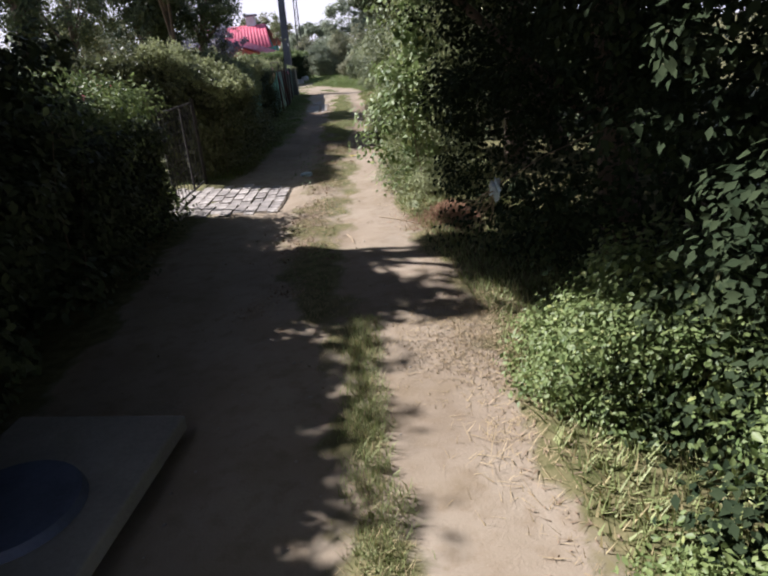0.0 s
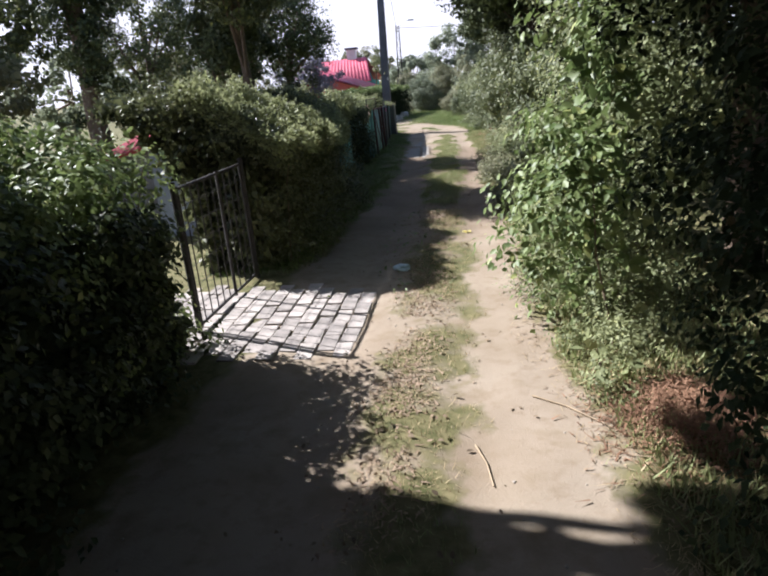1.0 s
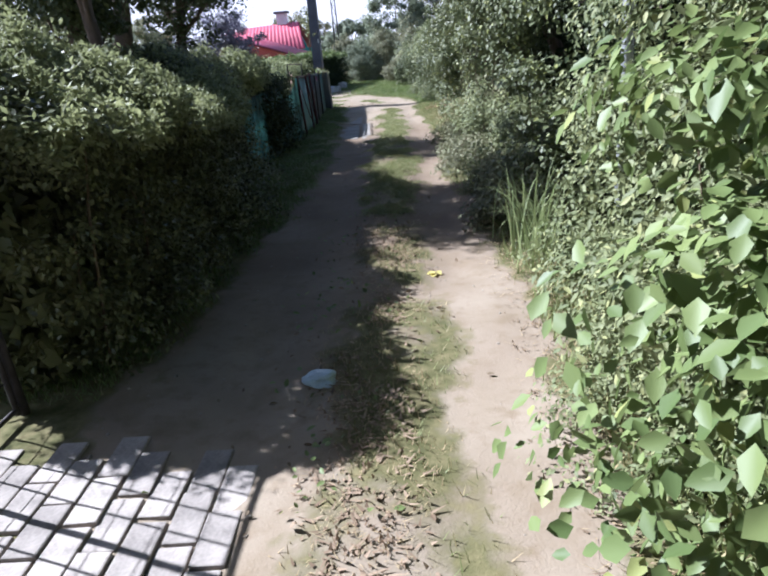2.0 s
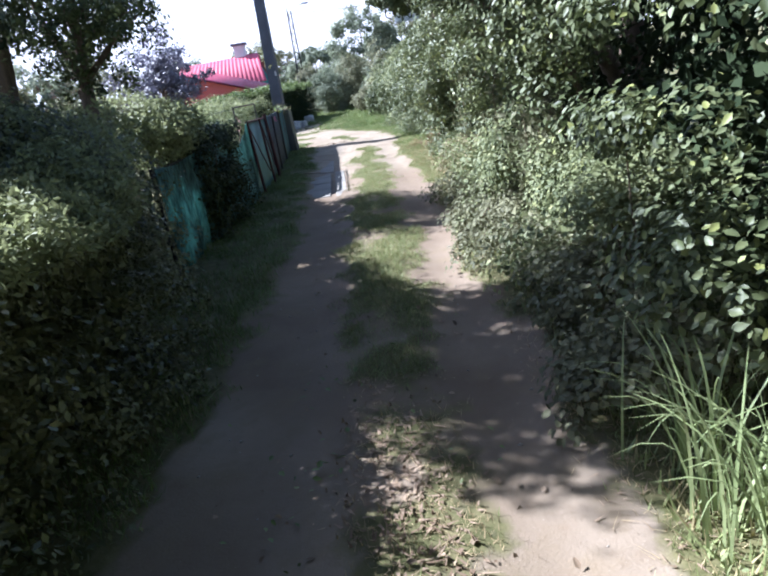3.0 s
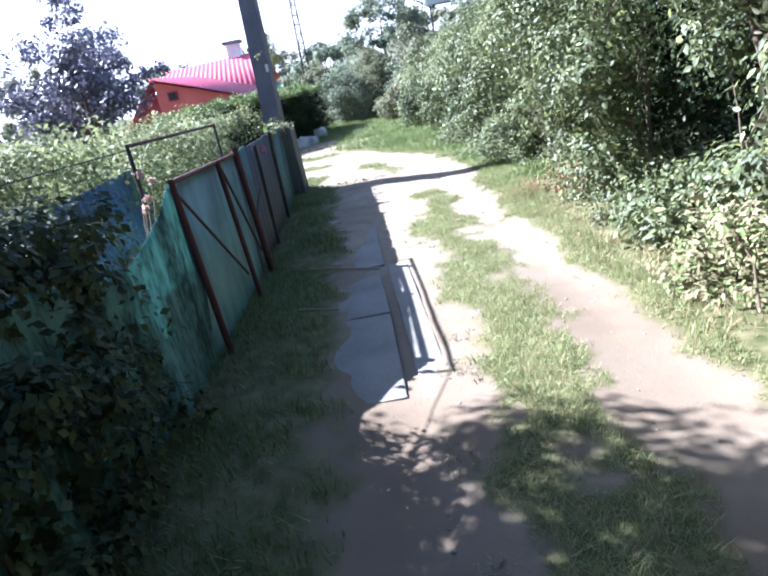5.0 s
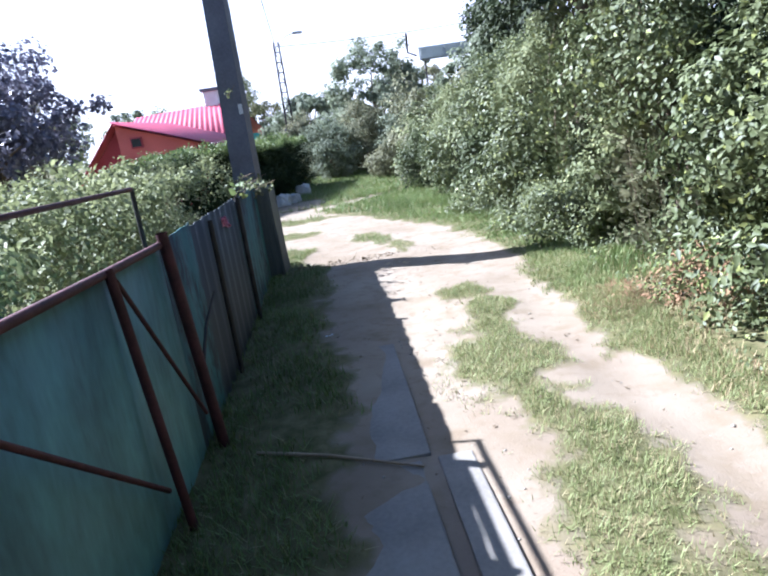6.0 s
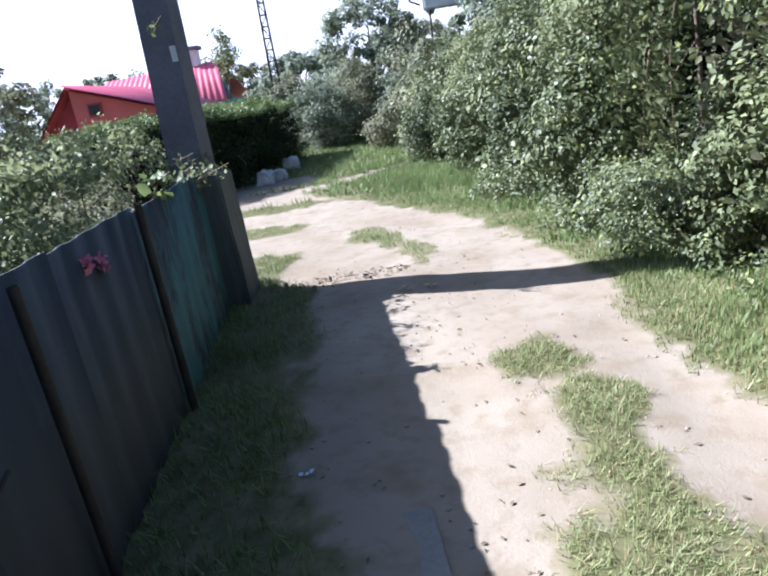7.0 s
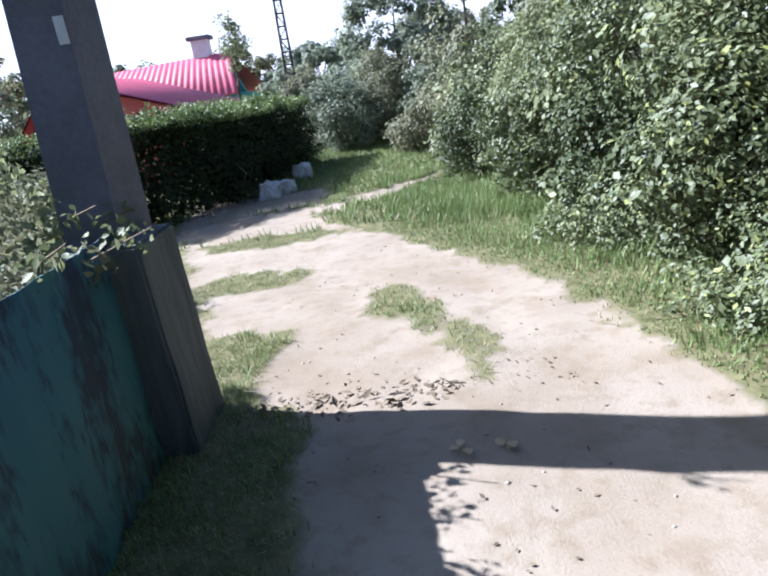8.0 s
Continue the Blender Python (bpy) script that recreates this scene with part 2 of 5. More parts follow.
M_WHITE = material("white_render", (0.62, 0.62, 0.64), 0.85, var=0.12, scale=3, fine=30)
M_SHEDWALL = material("shed_sheet", (0.22, 0.25, 0.32), 0.7, var=0.2, scale=3, fine=30, stretch=(1, 1, 0.3))
M_GLASS = material("dark_pane", (0.012, 0.014, 0.02), 0.2, var=0.2, specular=0.35)
M_GALV = material("galvanised", (0.42, 0.43, 0.45), 0.45, 0.7, var=0.15)
M_PINK = leaf_material("pink_petal", (0.55, 0.16, 0.28), (0.8, 0.35, 0.5), 0.6, 0.3)
M_APRICOT = leaf_material("apricot_petal", (0.55, 0.33, 0.24), (0.7, 0.55, 0.48), 0.6, 0.3)
M_YELLOW = leaf_material("yellow_leaf", (0.55, 0.47, 0.12), (0.66, 0.58, 0.22), 0.5, 0.3)
M_BLUE = material("blue_stain", (0.06, 0.075, 0.12), 0.6, var=0.3)
M_WIRE = material("wire", (0.03, 0.03, 0.032), 0.6, var=0.1)

# ---- mesh helpers ----


def raw_mesh(name, verts, faces, mat, smooth=False):
    """A mesh from an array of places and an array of quads or triangles."""
    me = bpy.data.meshes.new(name)
    v, f = np.asarray(verts, np.float32), np.asarray(faces, np.int32)
    me.vertices.add(len(v))
    me.vertices.foreach_set("co", v.ravel())
    n, k = f.shape
    me.loops.add(n * k)
    me.loops.foreach_set("vertex_index", f.ravel())
    me.polygons.add(n)
    me.polygons.foreach_set("loop_start", np.arange(n, dtype=np.int32) * k)
    me.update(calc_edges=True)
    if smooth:
        me.polygons.foreach_set("use_smooth", np.ones(n, bool))
    me.materials.append(mat)
    return me


def empty(name, x=0, y=0, z=0, rz=0):
    ob = new(name)
    ob.matrix_world = pose(x, y, z, 0, 0, rz)
    return ob


def attach(ob, parent):
    if parent:
        ob.parent = parent
    return ob


def part(name, bm, mat, parent=None, label=""):
    """One mesh object out of a bmesh, in its parent's own axes."""
    me = bpy.data.meshes.new(name)
    bm.normal_update()
    bm.to_mesh(me)
    bm.free()
    me.materials.append(mat)
    return tagged(attach(new(name, me), parent), label)


def mesh_part(name, me, parent=None, label=""):
    return tagged(attach(new(name, me), parent), label)


def box(size, at=(0, 0, 0), bevel=0.0, turn=None, bm=None):
    """A box of that size, centred at a place, its edges rounded by bevel."""
    own = bmesh.new()
    bmesh.ops.create_cube(own, size=1, matrix=Matrix.Translation(at) @ (turn or Matrix()) @ Matrix.Diagonal((*size, 1)))
    if bevel:
        bmesh.ops.bevel(own, geom=own.edges[:], offset=bevel, segments=2, affect="EDGES", profile=0.6)
    if bm is None:
        return own
    tmp = bpy.data.meshes.new("t")
    own.to_mesh(tmp)
    own.free()
    bm.from_mesh(tmp)
    bpy.data.meshes.remove(tmp)
    return bm


def tube(points, radii, sides=6):
    """Places and quads of a round bar along points."""
    p, r = np.asarray(points, float), np.asarray(radii, float)
    d = np.gradient(p, axis=0)
    d /= np.linalg.norm(d, axis=1, keepdims=True) + 1e-9
    ref = np.where(np.abs(d[:, 2:3]) > 0.9, [[1.0, 0, 0]], [[0, 0, 1.0]])
    u = np.cross(d, ref)
    u /= np.linalg.norm(u, axis=1, keepdims=True) + 1e-9
    w = np.cross(d, u)
    a = np.linspace(0, 2 * np.pi, sides, endpoint=False)
    v = p[:, None] + r[:, None, None] * (np.cos(a)[None, :, None] * u[:, None] + np.sin(a)[None, :, None] * w[:, None])
    i, j = np.meshgrid(np.arange(len(p) - 1), np.arange(sides), indexing="ij")
    k = (j + 1) % sides
    f = np.stack([i * sides + j, i * sides + k, (i + 1) * sides + k, (i + 1) * sides + j], -1).reshape(-1, 4)
    return v.reshape(-1, 3), f


def tubes_mesh(name, lines, mat, sides=6):
    vs, fs, n = [], [], 0
    for pts, rad in lines:
        v, f = tube(pts, rad, sides)
        vs.append(v)
        fs.append(f + n)
        n += len(v)
    return raw_mesh(name, np.concatenate(vs), np.concatenate(fs), mat, True)


def bar(a, b, r, r2=None):
    return np.array([a, b], float), np.array([r, r if r2 is None else r2])


LEAF = np.array([(0, 0, 0), (-0.5, 0.35, 0.10), (-0.34, 0.72, 0.07), (0, 1, -0.08), (0.34, 0.72, 0.07), (0.5, 0.35, 0.10)])
LEAF_F = np.array([(0, 3, 2, 1), (0, 5, 4, 3)])


def unit(a):
    return a / (np.linalg.norm(a, axis=-1, keepdims=True) + 1e-9)


LEAF_S = np.array([(0, 0, 0), (-0.48, 0.45, 0.10), (0, 1, -0.06), (0.48, 0.45, 0.10)])
LEAF_SF = np.array([(0, 2, 1), (0, 3, 2)])


def leaves_mesh(name, at, out, length, width, mat, rng, wild=0.7, up=0.35, droop=0.3, simple=False):
    """Folded leaves at places, each facing roughly out and up, of a given length and width (times a chance factor)."""
    n = len(at)
    shape, faces = (LEAF_S, LEAF_SF) if simple else (LEAF, LEAF_F)
    length, width = (np.broadcast_to(q, n)[:, None, None] for q in (length, width))
    nor = unit(out + np.array([0, 0, up]) + wild * rng.normal(size=(n, 3)))
    tip = rng.normal(size=(n, 3)) + np.array([0, 0, -droop])
    tip = unit(tip - (tip * nor).sum(1, keepdims=True) * nor)
    side = np.cross(tip, nor)
    s = rng.uniform(0.55, 1.25, n)[:, None, None]
    v = at[:, None] + s * (shape[None, :, 0:1] * width * side[:, None] + shape[None, :, 1:2] * length * tip[:, None] + shape[None, :, 2:3] * width * nor[:, None])
    f = (np.arange(n)[:, None, None] * len(shape) + faces[None]).reshape(-1, faces.shape[1])
    return raw_mesh(name, v.reshape(-1, 3), f, mat)


def clump_points(centres, radii, per, rng, flat=0.8):
    """Places and outward ways in rough balls of leaves round the centres."""
    c = np.repeat(centres, per, 0)
    d = unit(rng.normal(size=(len(c), 3)))
    r = np.repeat(radii, per)[:, None] * rng.uniform(0.25, 1.1, (len(c), 1)) ** 0.55
    return c + d * r * np.array([1, 1, flat]), d


def soft_noise(p, seed, scale):
    return np.array([noise.noise(Vector((x * scale + seed * 7.3, y * scale - seed * 3.1, z * scale + seed))) for x, y, z in p])


def vnoise(x, y, s, seed):
    """Smooth chance values between -1 and 1 over the plan."""
    rng = np.random.default_rng(seed)
    g = rng.uniform(-1, 1, (64, 64))
    u, v = np.asarray(x) * s + 17.3, np.asarray(y) * s + 5.1
    i, j = np.floor(u).astype(int), np.floor(v).astype(int)
    a, b = u - i, v - j
    a, b = a * a * (3 - 2 * a), b * b * (3 - 2 * b)
    q = lambda p, r: g[p % 64, r % 64]  # noqa: E731
    return (q(i, j) * (1 - a) + q(i + 1, j) * a) * (1 - b) + (q(i, j + 1) * (1 - a) + q(i + 1, j + 1) * a) * b


def bush_wall(name, label, y0, y1, x0, x1, h, depth, mat, seed, length=0.08, width=0.055, density=1.0, clump=0.24, lean=0.0, side=1, wild=0.5, h1=None, category="bush", twigs=5, group="", simple=False, inner=1.0, caves=1.0, dome=0.5, bumps=1.1, uneven=0.22, core=(0.115, 0.085), cover=0.28, lumps=1.0, fuzz=0, fuzz_mat=None, solid=0.93, inner_mat=None):
    """A bush along the lane from y0 to y1, its face at x0 (at y0) to x1 (at y1), growing away on the side +1 or -1."""
    rng = np.random.default_rng(seed)
    h1 = h1 or h
    area = (y1 - y0) * (max(h, h1) + depth)
    n = int(area * 22 * density * lumps * (0.24 / clump) ** 2)
    y = rng.uniform(y0, y1, n)
    s = (y - y0) / (y1 - y0)
    top = (h + (h1 - h) * s) * (1 + uneven * soft_noise(np.stack([y, y * 0, y * 0], 1), seed, 1.1))
    z = top * rng.uniform(0.03, 1.0, n)
    back = rng.uniform(0, 1, n) ** 1.7 * depth
    roof = rng.uniform(size=n) < cover
    back = np.where(roof, rng.uniform(0, 1, n) * depth, back)
    z = np.where(roof, top * rng.uniform(0.86, 1.05, n) * (1 - 0.55 * max(0, dome - 0.5) * (1 - back / depth)), z)
    bulge = bumps * soft_noise(np.stack([y, z, y * 0], 1), seed + 3, 1.0)
    round_top = np.where(roof, 0.0, dome * depth * np.clip((z / top - 0.55) / 0.45, 0, 1) ** 2)
    x = x0 + (x1 - x0) * s + side * (back + lean * z + bulge * 0.6 + round_top)
    c = np.stack([x, y, np.maximum(z, 0.06)], 1)
    r = clump * lumps ** -0.4 * rng.uniform(0.6, 1.35, n)
    open_to = soft_noise(np.stack([y, z, 0 * y], 1), seed + 9, 1.5) > 0.3 * caves - 0.5
    c, r, n = c[open_to], r[open_to], int(open_to.sum())
    per = max(8, int(88 * (clump / 0.24) ** 2 * (0.0026 / (length * width)) ** 0.6 / lumps))
    at, out = clump_points(c, r, per, rng)
    keep = at[:, 2] > 0.02
    base = empty(name, (x0 + x1) / 2 + side * depth / 2, (y0 + y1) / 2, 0)
    off = np.array(base.location)
    out = out + np.array([-side * 0.5, 0, 0.1])
    mesh_part("foliage", leaves_mesh("foliage", at[keep] - off, out[keep], length, width, mat, rng, wild, up=0.75, droop=0.9, simple=simple), base)
    # the dense leaves inside; inner_mat darkens them to stand in for shade
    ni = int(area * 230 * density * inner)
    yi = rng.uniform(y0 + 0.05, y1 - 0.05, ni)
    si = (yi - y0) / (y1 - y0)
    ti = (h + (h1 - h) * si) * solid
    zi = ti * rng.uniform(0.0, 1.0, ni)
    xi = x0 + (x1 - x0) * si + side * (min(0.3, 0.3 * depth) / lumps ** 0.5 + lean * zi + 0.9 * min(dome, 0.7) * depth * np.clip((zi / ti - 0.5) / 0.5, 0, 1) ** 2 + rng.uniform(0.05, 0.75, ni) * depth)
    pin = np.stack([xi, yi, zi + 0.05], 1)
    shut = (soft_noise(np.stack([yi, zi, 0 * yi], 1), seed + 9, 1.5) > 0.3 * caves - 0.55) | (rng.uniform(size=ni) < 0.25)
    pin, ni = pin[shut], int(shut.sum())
    mesh_part("inner_foliage", leaves_mesh("inner_foliage", pin - off, unit(rng.normal(size=(ni, 3))) + [-side, 0, 0], core[0], core[1], inner_mat or mat, rng, 0.6, simple=True), base, "inner leaves coloured darker to stand in for shade" if inner_mat else "dense shaded inner leaves")
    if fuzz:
        # loose shoots above the top; fuzz_mat colours them paler, as if sunlit
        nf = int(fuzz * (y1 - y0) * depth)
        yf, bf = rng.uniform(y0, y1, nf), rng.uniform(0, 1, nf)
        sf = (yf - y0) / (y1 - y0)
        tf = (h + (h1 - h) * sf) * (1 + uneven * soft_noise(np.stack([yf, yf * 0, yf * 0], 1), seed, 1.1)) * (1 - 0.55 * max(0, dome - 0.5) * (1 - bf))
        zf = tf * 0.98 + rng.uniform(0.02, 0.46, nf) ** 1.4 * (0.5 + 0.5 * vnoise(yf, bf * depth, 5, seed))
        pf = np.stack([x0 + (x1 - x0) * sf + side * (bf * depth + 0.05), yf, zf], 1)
        mesh_part("top_growth", leaves_mesh("top_growth", pf - off, np.array([[0, 0, 0.3]] * nf), length * 1.3, width, fuzz_mat or mat, rng, 1.0, up=0.4, simple=True), base, "loose shoots on top, mostly coloured paler to look sunlit")
    lines = []
    for _ in range(twigs):
        k = rng.integers(n)
        if c[k, 2] > 1.9:
            continue
        foot = np.array([c[k, 0] + side * rng.uniform(0.0, 0.3), c[k, 1] + rng.uniform(-0.3, 0.3), 0.0]) - off
        tip = c[k] - off
        m1 = (foot + tip) / 2 + rng.normal(size=3) * 0.12
        lines.append((np.array([foot, m1, tip]), np.array([0.011, 0.008, 0.003])))
    for line in lines:
        mesh_part("stem", tubes_mesh("stem", [line], M_TWIG, 5), base, "thin brown woody stem")
    return tagged(base, label, category, group)


def tree(name, label, x, y, h, crown, mat, seed, trunk=0.1, length=0.075, width=0.045, density=1.0, clump=0.3, lean=(0, 0), limbs=8, hollow=0.4, per=110, category="tree"):
    """A tree: tapered trunk, limbs, and a crown of leaf clumps. crown: centre x, y, z and the three half-sizes."""
    rng = np.random.default_rng(seed)
    base = empty(name, x, y, 0)
    cx, cy, cz, rx, ry, rz = crown
    n = int(46 * density * (rx * ry + ry * rz + rx * rz) / 3 * (0.3 / clump) ** 2 * 2.0)
    d = unit(rng.normal(size=(n, 3)))
    rr = rng.uniform(hollow, 1.0, n) ** 0.6 * (1 + 0.35 * soft_noise(d, seed, 1.8))
    c = np.array([cx - x, cy - y, cz]) + d * rr[:, None] * np.array([rx, ry, rz])
    at, out = clump_points(c, clump * rng.uniform(0.5, 1.3, n), per, rng)
    keep = at[:, 2] > 0.05
    mesh_part("crown", leaves_mesh("crown", at[keep], (out + 0.7 * np.repeat(d, per, 0))[keep], length, width, mat, rng, 0.6, simple=True), base)
    zt = np.linspace(0, 1, 7)
    top = np.array([cx - x, cy - y, cz])
    line = np.outer(zt, top) + np.stack([0.05 * np.sin(zt * 5 + seed), 0.05 * np.cos(zt * 4 + seed) - 0.05, 0 * zt], 1)
    mesh_part("trunk", tubes_mesh("trunk", [(line, trunk * (1.15 - 0.75 * zt) + 0.25 * trunk * np.exp(-zt * 14))], M_BARK, 10), base, "rough brown bark")
    for i in range(limbs):
        k = rng.integers(n)
        s = line[rng.integers(3, 6)]
        mid = s * 0.5 + c[k] * 0.5 + np.array([0, 0, 0.12]) + rng.normal(size=3) * 0.06
        mesh_part("limb", tubes_mesh("limb", [(np.array([s, mid, c[k]]), np.array([trunk * 0.4, trunk * 0.25, 0.008]))], M_BARK, 6), base)
    return tagged(base, label, category)


def blades(name, label, pts, height, wide, mat, seed, lean=0.5, kind="stuff", category="grass"):
    """Grass: bent blades of two joints at places."""
    rng = np.random.default_rng(seed)
    n = len(pts)
    a = rng.uniform(0, 2 * np.pi, n)
    fwd = np.stack([np.cos(a), np.sin(a), 0 * a], 1)
    sd = np.stack([-np.sin(a), np.cos(a), 0 * a], 1)
    hh = (np.broadcast_to(height, n) * rng.uniform(0.45, 1.3, n))[:, None]
    ww = wide * rng.uniform(0.6, 1.4, n)[:, None]
    ln = lean * rng.uniform(0.1, 1.3, n)[:, None]
    p0, p1 = pts - sd * ww, pts + sd * ww
    tp = pts + fwd * hh * ln + np.array([0, 0, 1.0]) * hh * np.sqrt(np.clip(1 - (ln * 0.7) ** 2, 0.1, 1))
    v = np.stack([p0, p1, tp + sd * ww * 0.15, tp - sd * ww * 0.15], 1).reshape(-1, 3)
    f = np.arange(4 * n).reshape(-1, 4)
    return tagged(mesh_part(name, raw_mesh(name, v, f, mat)), label, category, kind=kind)


# ---- the ground ----
STRIP_L = ([-6, 1.5, 3.3, 5, 8, 11, 13.7, 15, 18, 19.4, 20.8, 21.7, 22.5, 23.1], [1.55, 1.48, 1.3, 0.6, 0.6, 0.58, 0.38, 0.26, 0.28, 0.28, 0.22, 0.05, 0.16, 0.4])
STRIP_R = ([-6, 1.7, 3.3, 5, 8, 11, 14.3, 15.7, 18.2, 19.2, 20.5, 21.3, 22, 23.1], [1.85, 1.8, 1.6, 1.32, 1.36, 1.3, 1.06, 1.1, 0.93, 0.96, 0.86, 0.72, 0.76, 0.72])
VERGE_R = ([-6, 2, 3.5, 5.5, 7.2, 10, 11.6, 13.5, 14.5, 16.6, 17.8, 19.5, 21, 21.7, 22.6, 23.7, 24.5, 25.2, 26.3, 27.3, 28.5, 29.5, 30.6], [2.5, 2.45, 2.4, 2.1, 1.8, 1.79, 1.72, 1.6, 1.52, 1.54, 1.47, 1.32, 1.2, 1.08, 1.08, 1.0, 1.05, 1.0, 0.77, 0.42, -0.2, -1.05, -1.5])
VERGE_L = ([-6, 5, 9, 13, 15.3, 18, 19.2, 20.8, 22.3, 23.5, 24.3, 25.4, 26, 28, 30, 33], [-0.3, -0.5, -0.55, -0.3, -0.25, -0.42, -0.5, -0.58, -0.7, -0.85, -0.92, -1.15, -1.6, -2.4, -3.2, -4.0])
PATCHES = [(-1.75, 27.85, 0.58, 0.3, 0.9), (-0.52, 26.95, 0.24, 0.42, 0.7), (-0.28, 26.45, 0.16, 0.4, 0.6), (-0.08, 25.95, 0.2, 0.45, 0.66), (-1.58, 26.2, 0.36, 0.3, 0.9), (-1.7, 29.4, 0.9, 0.28, 1.0), (0.4, 23.42, 0.22, 0.22, 0.8), (0.56, 22.95, 0.2, 0.2, 0.85), (-1.9, 31.0, 0.8, 0.4, 0.8)]


def turf(x, y):
    """How much grass covers the ground, 0 to 1."""
    x, y = np.asarray(x, float), np.asarray(y, float)
    wob = 0.1 * vnoise(x, y, 2.1, 1) + 0.1 * vnoise(x, y, 6.0, 2) + 0.07 * vnoise(x, y, 15.0, 3)
    e = lambda d: np.clip(0.5 + d / 0.34, 0, 1)  # noqa: E731
    t = np.maximum(e(np.interp(y, *VERGE_L) - x + wob), e(x - np.interp(y, *VERGE_R) + wob))
    mid = np.minimum(e(x - np.interp(y, *STRIP_L) + wob), e(np.interp(y, *STRIP_R) - x + wob)) * e(23.2 - y) * np.interp(y, [4, 6, 11, 14, 19.5, 23], [0.95, 0.74, 0.74, 0.92, 0.9, 0.85]) * np.clip(0.88 + 0.6 * vnoise(x, y, 2.6, 7) + 0.35 * vnoise(x, y, 7.0, 9), 0.45, 1.0)
    t = np.maximum(t, mid)
    for px, py, rx, ry, k in PATCHES:
        d = 1 - np.hypot((x - px) / rx, (y - py) / ry) + 5 * wob * 0.6
        t = np.maximum(t, np.clip(0.5 + d * 1.6, 0, 1) * k)
    # the pale track that runs on past the bend
    track = np.abs(y - np.interp(x, [-4, -2.4, -1.2, 0.1, 0.9], [29.4, 30.6, 31.2, 32.3, 33.6])) + 2.5 * wob
    t = np.where(y > 29.2, np.minimum(t, np.clip((track - 0.24) / 0.15, 0, 1)), t)
    t = np.maximum(t, np.clip((y - 32.6) / 0.5, 0, 1))
    return np.clip(t, 0, 1)


def ground_z(x, y):
    x, y = np.asarray(x, float), np.asarray(y, float)
    lane = np.exp(-((x + 0.1 - np.interp(y, [0, 8, 14, 24], [0.6, 0.3, 0.1, -0.1])) / 0.28) ** 2) + np.exp(-((x - 1.3 + np.interp(y, [6, 18, 24], [0, 0.1, 0.5])) / 0.25) ** 2)
    z = -0.03 * lane * np.clip((24.5 - y) / 2, 0, 1) * np.clip((y + 6) / 2, 0, 1)
    near = np.clip(1 - (np.hypot(x, (y - 16) / 3) - 8) / 6, 0, 1)
    return z + near * (0.018 * vnoise(x, y, 1.3, 4) + 0.008 * vnoise(x, y, 5, 5)) + 0.012 * turf(x, y) * near


def axis(lo, hi, step, far):
    inner = np.arange(lo, hi + 1e-6, step)
    grow = np.cumsum(step * 1.28 ** np.arange(1, 60))
    grow = grow[grow < far]
    return np.concatenate([(lo - grow)[::-1], inner, hi + grow])


gx, gy = axis(-2.6, 2.8, 0.08, 900), axis(-2, 33, 0.1, 900)
X, Y = np.meshgrid(gx, gy, indexing="ij")
gv = np.stack([X, Y, ground_z(X, Y)], -1).reshape(-1, 3)
ii, jj = np.meshgrid(np.arange(len(gx) - 1), np.arange(len(gy) - 1), indexing="ij")
nY = len(gy)
gf = np.stack([ii * nY + jj, (ii + 1) * nY + jj, (ii + 1) * nY + jj + 1, ii * nY + jj + 1], -1).reshape(-1, 4)
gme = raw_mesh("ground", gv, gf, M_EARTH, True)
gme.attributes.new("turf", "FLOAT", "POINT").data.foreach_set("value", turf(X, Y).ravel().astype(np.float32))
exposure_dim = np.interp(Y + 1.2 * vnoise(X, Y, 0.9, 64), [9.5, 13, 19.5, 22.5], [0.15, 0.85, 0.85, 0.1]) + 0.25 * vnoise(X, Y, 1.7, 65)
gme.attributes.new("exposure_dim", "FLOAT", "POINT").data.foreach_set("value", np.clip(exposure_dim, 0, 1).ravel().astype(np.float32))
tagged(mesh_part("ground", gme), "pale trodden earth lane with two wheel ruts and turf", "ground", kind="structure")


def scatter(n, x0, x1, y0, y1, seed, power=1.0, cut=0.35, want=None):
    rng = np.random.default_rng(seed)
    x, y = rng.uniform(x0, x1, n), rng.uniform(y0, y1, n)
    w = turf(x, y) if want is None else want(x, y)
    k = (rng.uniform(cut, 1, n) < w ** power)
    x, y = x[k], y[k]
    return np.stack([x, y, ground_z(x, y)], 1)


# grass: a dry crown between the ruts, greener farther on, lush by the hedge and fence
g = scatter(60000, 0.2, 2.2, -1.5, 12.5, 11)
tuft = vnoise(g[:, 0], g[:, 1], 4.5, 21) > -0.15
blades("dry_grass", "short dry straw-coloured grass between the wheel ruts", g[tuft], 0.034, 0.002, M_STRAW, 12, 1.0)
blades("grass", "short green grass between the ruts", g[~tuft][::2], 0.042, 0.0024, M_GRASS, 13, 0.8)
g = scatter(26000, 1.3, 1.85, -1.0, 3.7, 61, want=lambda x, y: np.clip(1.2 - np.abs(x - np.interp(y, [1.2, 3.4], [1.66, 1.5])) / 0.17 + 0.35 * vnoise(x, y, 6.0, 62), 0, 1))
blades("grass", "yellow-green grass along the sunlit edge of the rut", g, 0.05, 0.0024, M_GRASS, 63, 0.9)
g = scatter(26000, 0.3, 1.35, 3.5, 12.5, 41, want=lambda x, y: np.clip(1.15 - np.abs(x - 0.8) / 0.45, 0, 1) * np.clip(0.75 + 0.7 * vnoise(x, y, 3.0, 42), 0, 1))
